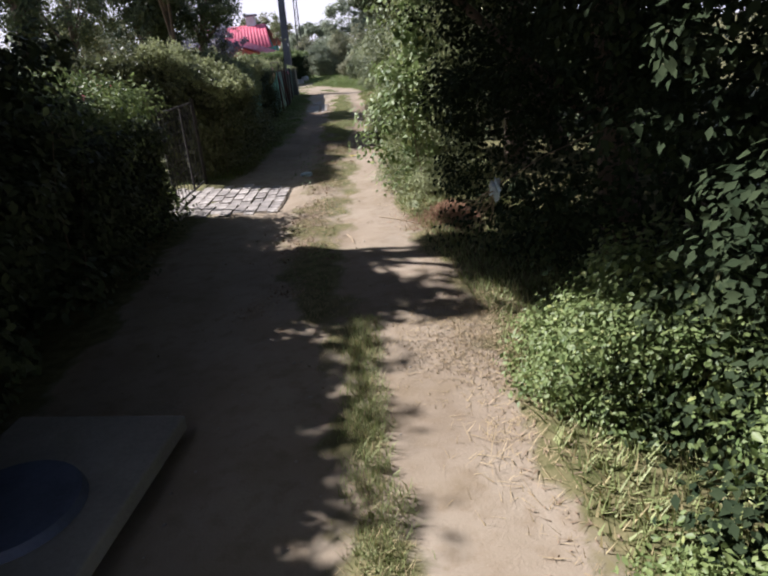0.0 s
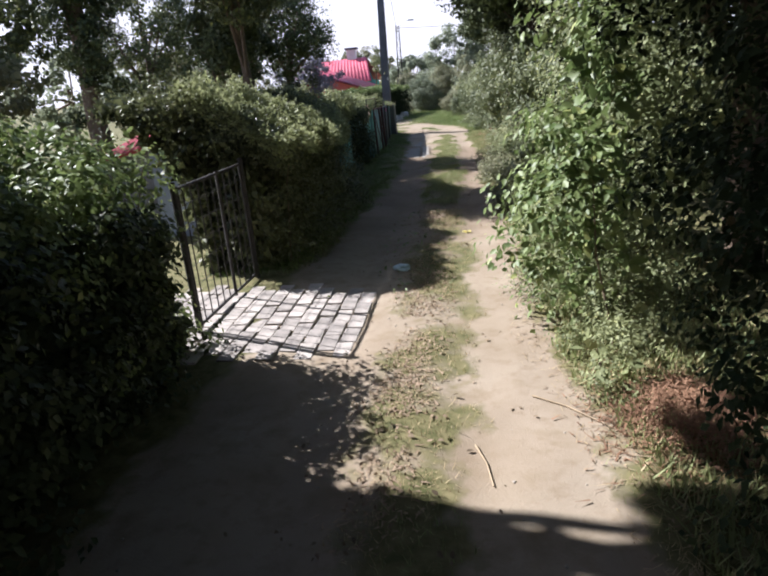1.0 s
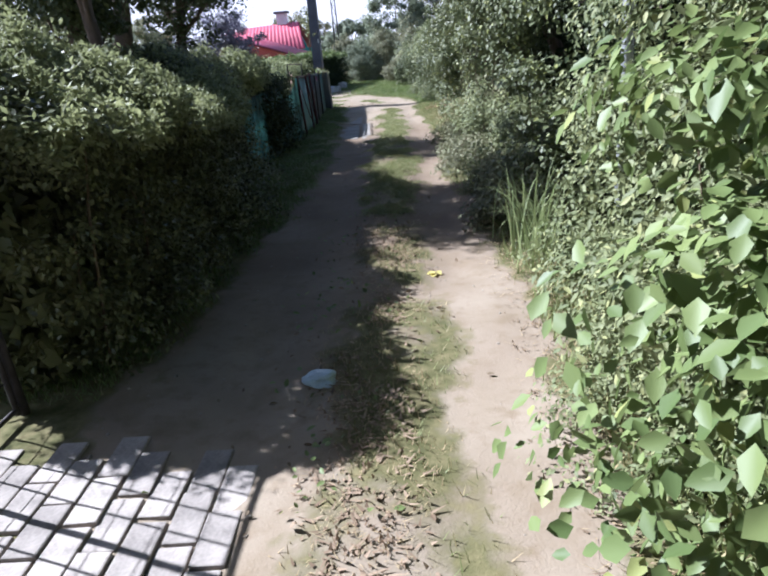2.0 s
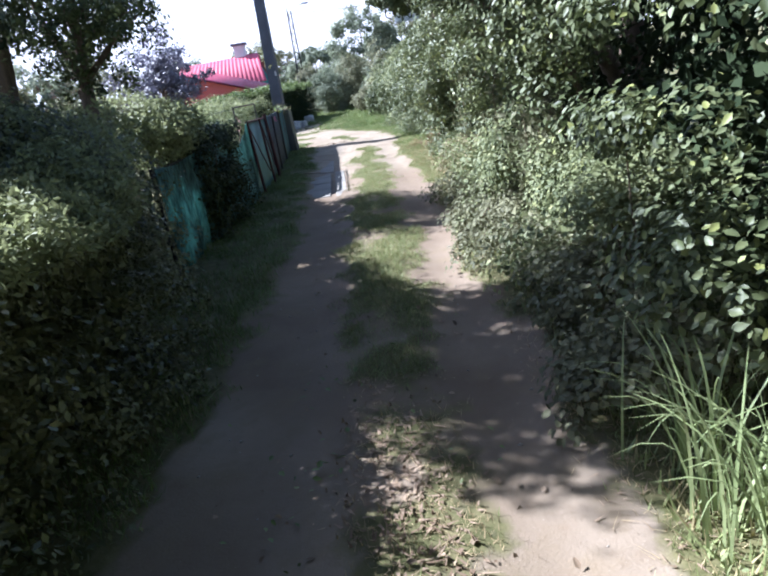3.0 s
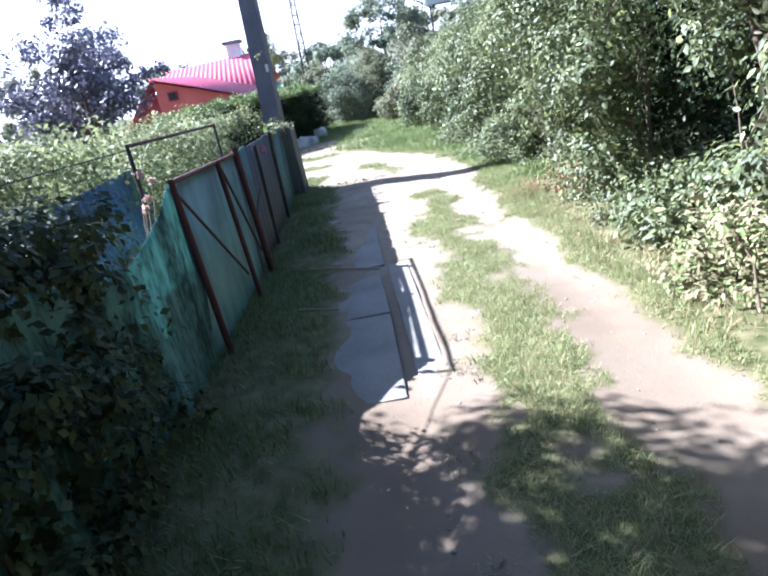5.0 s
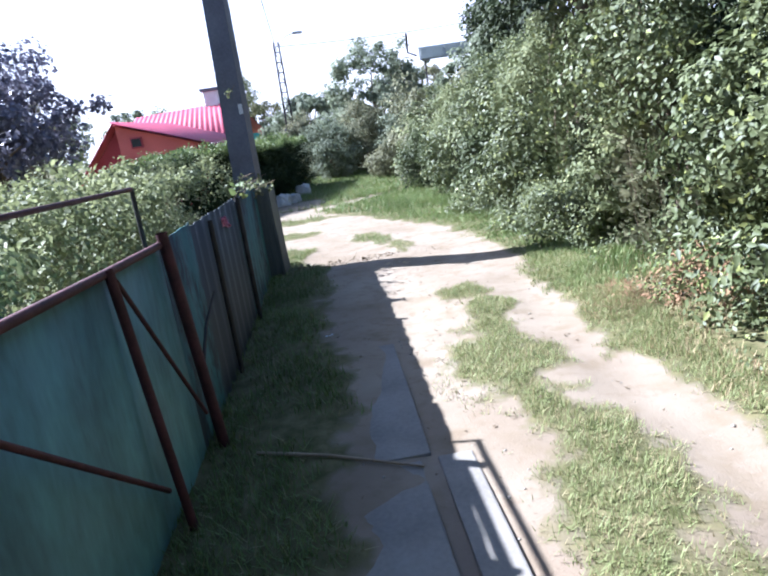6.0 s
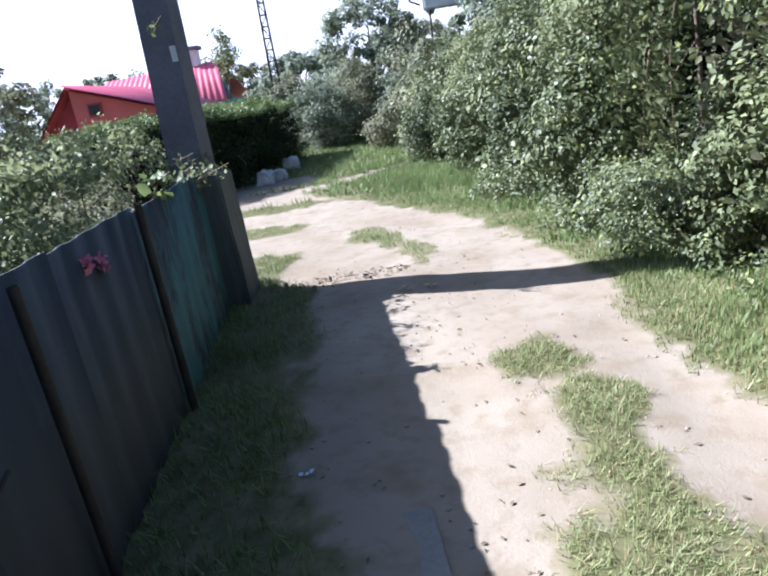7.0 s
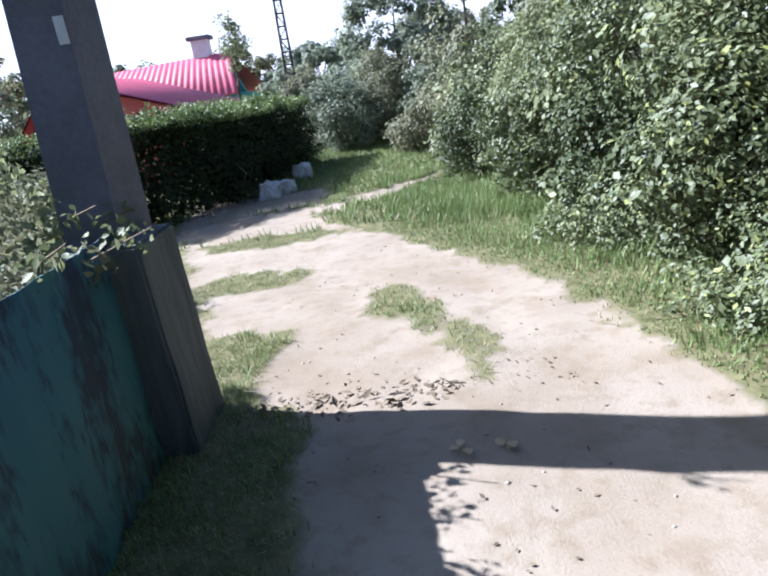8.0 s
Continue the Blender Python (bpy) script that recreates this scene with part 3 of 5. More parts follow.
g[:, 2] += 0.006
blades("dry_grass", "matted dry straw grass trodden flat between the ruts", g[::2], 0.026, 0.0016, M_STRAW, 43, 1.6)
blades("leaf_litter", "brown dry leaf litter matted in the grass", g[1::2], 0.022, 0.007, M_LITTER, 44, 2.4, category="litter")
g = scatter(210000, 0.0, 1.6, 12.5, 24.5, 14)
hgt = np.clip(0.016 + 0.03 * turf(g[:, 0], g[:, 1]) * (1 + 0.6 * vnoise(g[:, 0], g[:, 1], 5.0, 51)), 0.012, 0.06)
blades("grass", "short green and yellowish grass on the crown of the lane", g, hgt, 0.0019, M_GRASS, 15, 1.0)
g = scatter(60000, -0.25, 1.2, 12.5, 23.6, 52, cut=0.5, want=lambda x, y: np.clip(0.2 + 1.3 * vnoise(x, y, 5.5, 53), 0, 1) * np.clip(1.35 - np.abs(x - np.interp(y, *STRIP_L)) / 0.3, 0, 1))
blades("dry_grass", "thin withered tufts scattered on the bare earth", g[::2], 0.022, 0.002, M_DEBRIS, 54, 1.6)
blades("grass", "thin green tufts scattered on the bare earth", g[1::2], 0.028, 0.002, M_GRASS, 55, 1.2)
g = scatter(90000, -1.7, -0.1, 9.0, 27.0, 16, want=lambda x, y: turf(x, y) * np.clip(0.8 + 0.6 * vnoise(x, y, 3.2, 45), 0.3, 1))
blades("grass", "lush dark green grass along the foot of the fence", g, 0.06, 0.003, M_VERGE, 17, 0.95)
g = scatter(84000, -0.6, 3.0, 23.0, 33.0, 18, want=lambda x, y: turf(x, y) * (x > np.interp(y, *VERGE_R) - 0.25))
hgt = np.clip(0.025 + 0.065 * (g[:, 0] - np.interp(g[:, 1], *VERGE_R)), 0.03, 0.13) * np.clip(0.85 + 0.7 * vnoise(g[:, 0], g[:, 1], 2.5, 46), 0.4, 1.4)
blades("grass", "green meadow grass growing taller towards the bushes", g, hgt, 0.0042, M_VERGE, 19, 0.6)
g = scatter(80000, -2.6, 1.0, 24.0, 30.5, 22, want=lambda x, y: turf(x, y) * (x < np.interp(y, *VERGE_R)))
blades("grass", "sparse tufts of grass on the bare turning place", g, 0.032, 0.0022, M_GRASS, 23, 1.0)
g = scatter(56000, -4.0, 3.0, 29.5, 42.0, 24)
blades("grass", "bright green meadow grass beyond the bend", g, 0.10, 0.007, M_VERGE, 25, 0.7)
g = scatter(32000, 1.1, 2.4, 15.5, 23.8, 26, want=lambda x, y: turf(x, y) * np.clip(0.4 + 0.8 * vnoise(x, y, 3, 8), 0, 1))
blades("dry_grass", "dry bleached grass on the edge of the lane", g[::2], 0.06, 0.003, M_STRAW, 27, 1.1)
blades("grass", "short green grass on the edge of the lane", g[1::2], 0.05, 0.0035, M_GRASS, 35, 0.9)
g = scatter(26000, 1.15, 2.3, 19.5, 24.2, 36, want=lambda x, y: turf(x, y) * np.clip(0.35 + 0.8 * vnoise(x, y, 2.6, 9), 0, 1))
blades("dry_grass", "bleached and browned grass on the bank", g[::6], 0.05, 0.0035, M_RUSTWEED, 37, 1.2)
blades("dry_grass", "bleached dry grass on the bank", g[1::3], 0.045, 0.003, M_STRAW, 38, 1.2)
blades("grass", "short green grass on the bank", g[2::3], 0.05, 0.0032, M_GRASS, 39, 1.0)
g = scatter(40000, 1.7, 3.4, -0.5, 17.0, 33, want=lambda x, y: turf(x, y) * (x > np.interp(y, *VERGE_R) + 0.05))
blades("grass", "rank grass and weeds under the bushes", g, 0.09, 0.006, M_GRASS, 34, 0.9)
g = scatter(16000, 1.5, 2.6, 0.5, 14.0, 28, want=lambda x, y: np.clip(1 - np.abs(x - np.interp(y, *VERGE_R)) / 0.35, 0, 1))
g[:, 2] += 0.006
blades("straw_litter", "dry straw and stalks littering the edge of the lane", g[::2], 0.034, 0.0016, M_STRAW, 29, 2.4, category="litter")
blades("leaf_litter", "brown dead leaves and twigs under the bushes", g[1::3], 0.022, 0.0045, M_LITTER, 30, 2.4, category="litter")

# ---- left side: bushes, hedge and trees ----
bush_wall("bush", "dense shrub beside the lane, leaves coloured dark for deep shade", -1.0, 1.6, -0.75, -0.75, 2.0, 1.3, M_SHADE, 41, 0.085, 0.055, 0.9, caves=0.0, inner=6.0, core=(0.22, 0.17), side=-1, simple=True, uneven=0.0, bumps=0.4, dome=0.2, cover=0.15, solid=1.0)
bush_wall("bush", "dense shrub beside the lane, leaves coloured dark for deep shade", 1.4, 5.0, -0.75, -0.72, 1.95, 1.2, M_SHADE, 42, 0.085, 0.055, 1.0, caves=0.0, inner=6.0, core=(0.22, 0.17), side=-1, simple=True, uneven=0.0, bumps=0.4, dome=0.2, cover=0.15, solid=1.0)
bush_wall("thicket", "tall unseen hedge added to cast a straight shadow edge on the lane", -3.0, 5.1, -3.6, -3.6, 4.9, 1.2, M_SHADE, 40, 0.12, 0.08, 0.6, side=-1, simple=True, category="thicket", caves=0.0, inner=5.0, core=(0.26, 0.2), uneven=0.05, bumps=0.2, dome=0.2, solid=1.0)
bush_wall("bush", "low shrub added dark for the shaded foot of a pale-topped one", 4.8, 7.1, -0.68, -0.78, 1.15, 0.5, M_SHADE, 39, 0.06, 0.04, 1.2, caves=0.0, inner=7.0, core=(0.16, 0.12), side=-1, simple=True, uneven=0.1, bumps=0.3)
bush_wall("bush", "shrub with a sunlit yellow-green top beside the gate", 4.9, 7.3, -1.0, -1.0, 1.75, 1.2, M_WEED, 43, 0.055, 0.036, 1.2, inner=3.5, caves=0.2, side=-1, simple=True, dome=0.9, bumps=0.4, core=(0.09, 0.065), cover=0.45, fuzz=900)
bush_wall("hedge", "thick small-leaved hedge, its top leaves coloured paler as if sunlit", 9.1, 11.3, -0.5, -0.55, 1.86, 1.2, M_HEDGE, 44, 0.042, 0.025, 1.5, 0.2, lean=0.18, wild=1.1, side=-1, category="hedge", simple=True, inner=10.0, caves=0.0, dome=1.15, bumps=0.65, uneven=0.2, core=(0.12, 0.085), cover=0.5, solid=1.0, fuzz=8500, fuzz_mat=M_TOPS)
bush_wall("hedge", "thick small-leaved hedge, its top leaves coloured paler as if sunlit", 11.2, 13.4, -0.55, -0.7, 1.82, 1.2, M_HEDGE, 45, 0.042, 0.025, 1.5, 0.2, lean=0.18, wild=1.1, side=-1, category="hedge", simple=True, inner=10.0, caves=0.0, dome=1.15, bumps=0.65, uneven=0.2, core=(0.12, 0.085), cover=0.5, solid=1.0, fuzz=8500, fuzz_mat=M_TOPS)
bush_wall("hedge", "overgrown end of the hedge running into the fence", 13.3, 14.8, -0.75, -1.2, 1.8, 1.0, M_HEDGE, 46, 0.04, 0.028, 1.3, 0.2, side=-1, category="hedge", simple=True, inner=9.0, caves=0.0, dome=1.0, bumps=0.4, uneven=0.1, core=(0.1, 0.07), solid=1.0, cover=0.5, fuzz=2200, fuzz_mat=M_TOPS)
bush_wall("climbing_plant", "creeper heaped over the top of the netted fence", 14.7, 15.6, -1.56, -1.6, 1.62, 0.6, M_GREY, 47, 0.05, 0.036, 0.9, side=-1, category="creeper", simple=True, inner=6.0, solid=0.95, caves=0.2, uneven=0.15, fuzz=1500, fuzz_mat=M_TOPS)
tree("climbing_plant", "creeper heaped along the top of the netted fence", -1.75, 16.3, 1.5, (-1.6, 16.35, 1.42, 0.3, 0.95, 0.32), M_TOPS, 56, 0.02, 0.055, 0.038, 3.0, 0.16, limbs=4, hollow=0.0, per=70, category="creeper")
bush_wall("climbing_plant", "thin creeper and herbs behind the netted fence", 16.9, 19.3, -1.62, -1.65, 1.25, 0.6, M_DARK, 54, 0.05, 0.03, 1.0, 0.2, inner=3.0, side=-1, category="creeper", simple=True, bumps=0.3)
bush_wall("grapevine", "light green grapevine hanging over the fence top", 19.6, 22.6, -1.9, -1.95, 1.35, 0.9, M_PALE, 48, 0.042, 0.03, 0.85, 0.18, bumps=0.35, uneven=0.3, fuzz=900, fuzz_mat=M_TOPS, side=-1, category="vine", simple=True)
bush_wall("grapevine", "light green grapevine hanging over the fence top", 22.5, 25.6, -1.95, -2.0, 1.32, 1.0, M_PALE, 49, 0.042, 0.03, 0.85, 0.18, bumps=0.35, uneven=0.3, fuzz=900, fuzz_mat=M_TOPS, side=-1, category="vine", simple=True)
bush_wall("garden_plants", "tall tangled herbs in the garden behind the fence", 22.0, 27.5, -2.9, -3.2, 1.15, 2.6, M_GREY, 50, 0.07, 0.03, 0.45, side=-1, category="plants", simple=True)
bush_wall("garden_plants", "tall tangled herbs in the garden behind the fence", 26.0, 32.0, -2.6, -4.4, 1.1, 3.6, M_GREY, 51, 0.07, 0.035, 0.35, side=-1, category="plants", simple=True)

tree("tree", "leafy tree shading the lane from behind the shrub", -3.0, 5.6, 3, (-3.2, 5.75, 3.05, 1.15, 0.85, 1.9), M_BROAD, 61, 0.13, 0.15, 0.09, 0.9, hollow=0.1)
tree("tree", "tall tree in the gardens behind the hedge", -11.5, 17.5, 8, (-11.5, 17.5, 5.0, 2.5, 2.5, 3.0), M_BROAD, 62, 0.22, 0.16, 0.11, 0.35)
tree("tree", "leafy tree behind the dark shrub, unseen crown added to shade bushes opposite", -3.6, 6.6, 7, (-3.0, 6.9, 6.6, 1.5, 1.6, 1.6), M_BROAD, 57, 0.14, 0.15, 0.1, 0.9, hollow=0.0)
tree("tree", "dark ivy-covered tree standing behind the hedge", -6.3, 15.0, 6, (-6.3, 15.0, 4.8, 0.7, 0.8, 3.1), M_DARK, 59, 0.22, 0.09, 0.06, 1.2, hollow=0.1)

tree("tree", "small tree rising above the hedge", -2.6, 13.9, 4, (-2.6, 13.9, 4.1, 1.0, 1.3, 1.1), M_BROAD, 63, 0.1, 0.08, 0.05, 1.3)
tree("tree", "tree in the garden seen against the sky", -6.8, 18.5, 5, (-6.8, 18.5, 3.5, 1.5, 1.6, 1.7), M_BROAD, 64, 0.12, 0.08, 0.05, 0.8)
tree("tree", "dark-leaved tree overhanging the fence", -3.1, 18.0, 5, (-3.0, 18.1, 3.15, 1.2, 1.15, 1.1), M_DARK, 65, 0.13, 0.075, 0.045, 1.1, hollow=0.2)
tree("tree", "small dark tree behind the hedge end, added to shade the rut", -3.6, 15.0, 4, (-3.4, 15.1, 2.9, 0.9, 1.0, 1.0), M_DARK, 69, 0.09, 0.09, 0.055, 1.3, hollow=0.1)
tree("tree", "tall dark tree behind the netted fence, unseen crown added for shade", -4.3, 17.7, 8, (-3.2, 17.6, 7.7, 1.4, 1.4, 1.3), M_DARK, 68, 0.16, 0.12, 0.08, 1.1, hollow=0.1)
tree("plum_tree", "dark purplish-leaved plum tree behind the fence", -4.6, 25.4, 4, (-4.6, 25.4, 2.1, 1.3, 1.3, 1.15), M_PLUM, 66, 0.07, 0.075, 0.045, 0.6, 0.24, hollow=0.1, limbs=14)

bush_wall("shrub", "grey-green shrub in the garden behind the netted fence", 16.6, 20.4, -2.9, -3.1, 1.5, 1.1, M_GREY, 55, 0.06, 0.036, 0.9, side=-1, simple=True, category="shrub", uneven=0.4, fuzz=500, fuzz_mat=M_TOPS)
bush_wall("shrub", "overgrown creeper hiding the netted fence, leaves coloured dark for shade", 16.5, 18.5, -1.18, -1.28, 1.12, 0.35, M_SHADE, 53, 0.055, 0.036, 1.1, 0.16, inner=2.5, caves=0.1, bumps=0.3, side=-1, simple=True, category="shrub")

# ---- right side: a wall of bushes and trees ----
bush_wall("weeds", "green nettles and weeds at the lane's edge", 0.0, 3.3, 2.55, 2.6, 0.5, 0.9, M_WEED, 71, 0.033, 0.02, 2.2, 0.13, lean=0.3, inner=0.2, core=(0.05, 0.03), caves=1.0, category="weeds", bumps=1.4, uneven=0.5, wild=0.8)
bush_wall("weeds", "tall green nettles and weeds in front of the shaded thicket", 0.4, 3.2, 3.0, 2.95, 0.72, 0.6, M_WEED, 113, 0.042, 0.026, 1.6, 0.16, lean=0.1, inner=0.3, core=(0.05, 0.03), caves=0.8, category="weeds", bumps=0.8, uneven=0.4, wild=0.8)
bush_wall("bush", "thicket behind the weeds, leaves coloured dark for deep shade", -1.0, 6.9, 3.45, 2.2, 3.8, 1.3, M_DEEPSHADE, 72, 0.06, 0.038, 0.9, simple=True, bumps=0.5, core=(0.07, 0.045), inner=2.5)
bush_wall("bush", "tall sunlit bush with broad green leaves", 7.1, 8.4, 1.85, 1.85, 3.3, 0.5, M_WEED, 73, 0.07, 0.042, 0.95, lumps=0.75, bumps=0.7)
bush_wall("bush", "tall sunlit bush with broad green leaves", 8.0, 10.0, 1.9, 1.95, 3.2, 1.2, M_PALE, 74, 0.05, 0.022, 1.4, lean=0.15, lumps=0.85, bumps=0.7)
bush_wall("weeds", "tall leafy weeds crowding the lane", 9.4, 10.6, 1.98, 2.0, 1.3, 0.8, M_PALE, 75, 0.046, 0.022, 1.5, lean=0.1, bumps=0.45, category="weeds")
bush_wall("bush", "dark recessed bush in the tree line", 11.2, 13.6, 2.35, 2.25, 3.4, 1.0, M_BROAD, 76, 0.056, 0.033, 0.95, lumps=0.4, inner_mat=M_DEEPSHADE, inner=2.0)
bush_wall("bush", "low leafy bush on the edge of the lane", 12.9, 15.4, 1.65, 1.65, 0.8, 0.9, M_PALE, 77, 0.042, 0.029, 1.4, lean=0.6)
bush_wall("bush", "low leafy bush on the edge of the lane", 15.2, 17.6, 1.75, 1.85, 0.85, 0.8, M_PALE, 78, 0.042, 0.027, 1.5, lean=0.6)
bush_wall("weeds", "low pale weeds on the edge of the lane", 11.6, 14.2, 1.72, 1.58, 0.34, 0.5, M_GREY, 103, 0.05, 0.032, 0.9, 0.13, lean=0.7, category="weeds", inner=0.3)
bush_wall("weeds", "low pale weeds on the edge of the lane", 14.0, 17.2, 1.55, 1.58, 0.32, 0.5, M_GREY, 104, 0.045, 0.026, 0.8, 0.13, lean=0.8, category="weeds", inner=0.3)
bush_wall("weeds", "patch of rust-brown withered weeds", 21.9, 23.1, 1.6, 1.6, 0.3, 0.5, M_RUSTWEED, 105, 0.045, 0.018, 0.6, 0.13, lean=0.7, category="weeds", inner=0.1)
bush_wall("weeds", "low dry weeds gone to seed on the bank", 16.9, 20.2, 1.6, 1.75, 0.42, 0.7, M_DRYWEED, 87, 0.05, 0.026, 0.8, 0.14, lean=0.9, category="weeds", inner=0.2)
bush_wall("weeds", "low green weeds on the bank", 20.0, 24.4, 1.75, 1.7, 0.42, 0.7, M_BROAD, 88, 0.042, 0.026, 1.0, 0.14, lean=0.9, category="weeds", simple=True, inner=0.3)
bush_wall("weeds", "low green weeds on the bank", 24.2, 28.5, 1.5, 1.0, 0.5, 0.6, M_BROAD, 89, 0.045, 0.026, 1.5, 0.14, lean=0.6, category="weeds", simple=True, inner=0.3)
bush_wall("weeds", "low green weeds at the foot of the bush", 6.4, 9.6, 1.85, 1.8, 0.4, 0.5, M_PALE, 90, 0.032, 0.017, 1.6, 0.14, lean=0.5, category="weeds", simple=True, inner=0.3)
bush_wall("bush", "tall glossy dark-leaved bush", 13.4, 16.0, 2.35, 2.3, 3.9, 1.3, M_DARK, 79, 0.07, 0.042, 0.51, simple=True, caves=1.7, lumps=0.4, inner_mat=M_DEEPSHADE, inner=2.0)
bush_wall("bush", "tall glossy dark-leaved bush", 17.0, 19.4, 2.3, 2.3, 3.9, 1.3, M_DARK, 80, 0.07, 0.042, 0.51, simple=True, caves=1.7, lumps=0.4, inner_mat=M_DEEPSHADE, inner=2.0)
bush_wall("bush", "low dark bush filling the gap between taller ones", 15.9, 17.1, 2.5, 2.5, 1.7, 0.9, M_DARK, 106, 0.065, 0.042, 0.54, simple=True, lumps=0.4, inner_mat=M_DEEPSHADE, inner=2.0)
bush_wall("bush", "tall bush with hanging leafy branches", 19.2, 20.3, 2.2, 2.1, 3.8, 1.3, M_BROAD, 81, 0.075, 0.036, 0.57, caves=1.5, lumps=0.4, inner_mat=M_DEEPSHADE, inner=2.0)
bush_wall("bush", "low dark bush filling the gap between taller ones", 20.2, 21.2, 2.4, 2.3, 1.6, 0.9, M_BROAD, 107, 0.08, 0.05, 0.54, simple=True, lumps=0.4, inner_mat=M_DEEPSHADE, inner=2.0)
bush_wall("bush", "tall bush with hanging leafy branches", 21.1, 22.4, 2.05, 1.9, 3.8, 1.3, M_BROAD, 108, 0.075, 0.036, 0.57, caves=1.5, lumps=0.4, inner_mat=M_DEEPSHADE, inner=2.0)
bush_wall("bush", "tall bush with hanging leafy branches", 22.2, 24.6, 1.85, 1.85, 3.6, 1.3, M_BROAD, 82, 0.058, 0.028, 0.57, caves=1.7, lumps=0.4, inner_mat=M_DEEPSHADE, inner=2.0)
bush_wall("bush", "low leafy bush in front of a dark hollow", 24.4, 26.6, 2.2, 2.05, 0.8, 0.7, M_BROAD, 109, 0.065, 0.034, 0.6, simple=True, lumps=0.4, inner_mat=M_DEEPSHADE, inner=2.0)
bush_wall("bush", "bush standing back in the hollow, leaves coloured dark for shade", 24.2, 27.0, 3.7, 3.6, 4.4, 0.9, M_DEEPSHADE, 110, 0.09, 0.055, 1.0, simple=True, caves=0.4, lumps=0.4)
bush_wall("bush", "rounded sunlit bush above the meadow grass", 26.5, 28.6, 1.6, 1.35, 1.6, 1.4, M_BROAD, 83, 0.08, 0.055, 0.60, simple=True, lumps=0.4, inner_mat=M_DEEPSHADE, inner=2.0)
bush_wall("bush", "rounded sunlit bush above the meadow grass", 28.4, 32.5, 1.35, 0.7, 1.3, 1.6, M_PALE, 84, 0.085, 0.06, 0.65, simple=True, lumps=0.4)
bush_wall("bush", "greyish bush where the lane bends", 32.3, 37.0, 0.75, 0.3, 2.1, 1.8, M_GREY, 85, 0.10, 0.07, 0.5, simple=True, lumps=0.4)


def hanging_vine(x, y, h, wide, n, mat, size, seed):
    """Leafy shoots that spill from the crown of the bushes down to the ground, with dark gaps between them."""
    rng = np.random.default_rng(seed)
    ob = empty("hanging_vine", x + 0.45, y, 0)
    at, out, lines = [], [], []
    t = np.linspace(0, 1, 8)
    for _ in range(n):
        top, low = h * rng.uniform(0.55, 1.0), h * max(0.02, rng.uniform(-0.15, 0.5))
        dy, sway = rng.uniform(-wide, wide), rng.uniform(-0.15, 0.15)
        px = -0.2 - 0.3 * np.sin(t * 2.6) * rng.uniform(0.5, 1.3) + rng.uniform(-0.05, 0.25)
        p = np.stack([px, dy + sway * t + 0.04 * np.sin(t * 7 + dy * 9), top + (low - top) * t ** 1.1], 1)
        lines.append((p, np.linspace(0.007, 0.002, 8)))
        k = int((top - low) * 62)
        u = rng.uniform(0, 1, k)
        q = np.stack([np.interp(u, t, p[:, j]) for j in range(3)], 1) + rng.normal(size=(k, 3)) * [0.06, 0.07, 0.03]
        at.append(q)
        out.append(np.stack([-0.7 + 0 * u, rng.normal(size=k) * 0.7, -0.55 + 0.3 * rng.normal(size=k)], 1))
    mesh_part("leaves", leaves_mesh("leaves", np.concatenate(at), np.concatenate(out), size, size * 0.66, mat, rng, 0.45, up=-0.25, droop=0.5), ob)
    for line in lines[:6]:
        mesh_part("shoot", tubes_mesh("shoot", [line], M_TWIG, 5), ob, "thin brown hanging shoot")
    mesh_part("stem", tubes_mesh("stem", [(np.array([(0.05, 0, -0.05), (0.0, 0.06, h * 0.5), (-0.15, 0, h * 0.95)]), np.array([0.025, 0.018, 0.01]))], M_BARK, 6), ob)
    return tagged(ob, "leafy vine hanging from the bushes down to the verge", "vine", "vines on the tree line")


for i, (vx, vy, vh, vw, vn, vm) in enumerate(((2.0, 24.6, 3.2, 0.45, 15, M_GREY), (1.9, 25.5, 2.6, 0.4, 13, M_BROAD), (2.05, 26.4, 3.0, 0.45, 15, M_BROAD), (1.85, 23.4, 3.0, 0.5, 14, M_GREY), (2.0, 21.6, 3.2, 0.5, 12, M_BROAD), (2.15, 18.6, 2.8, 0.6, 13, M_GREY), (2.15, 15.2, 2.6, 0.6, 13, M_GREY))):
    hanging_vine(vx, vy, vh, vw, vn, vm, 0.075, 620 + i)
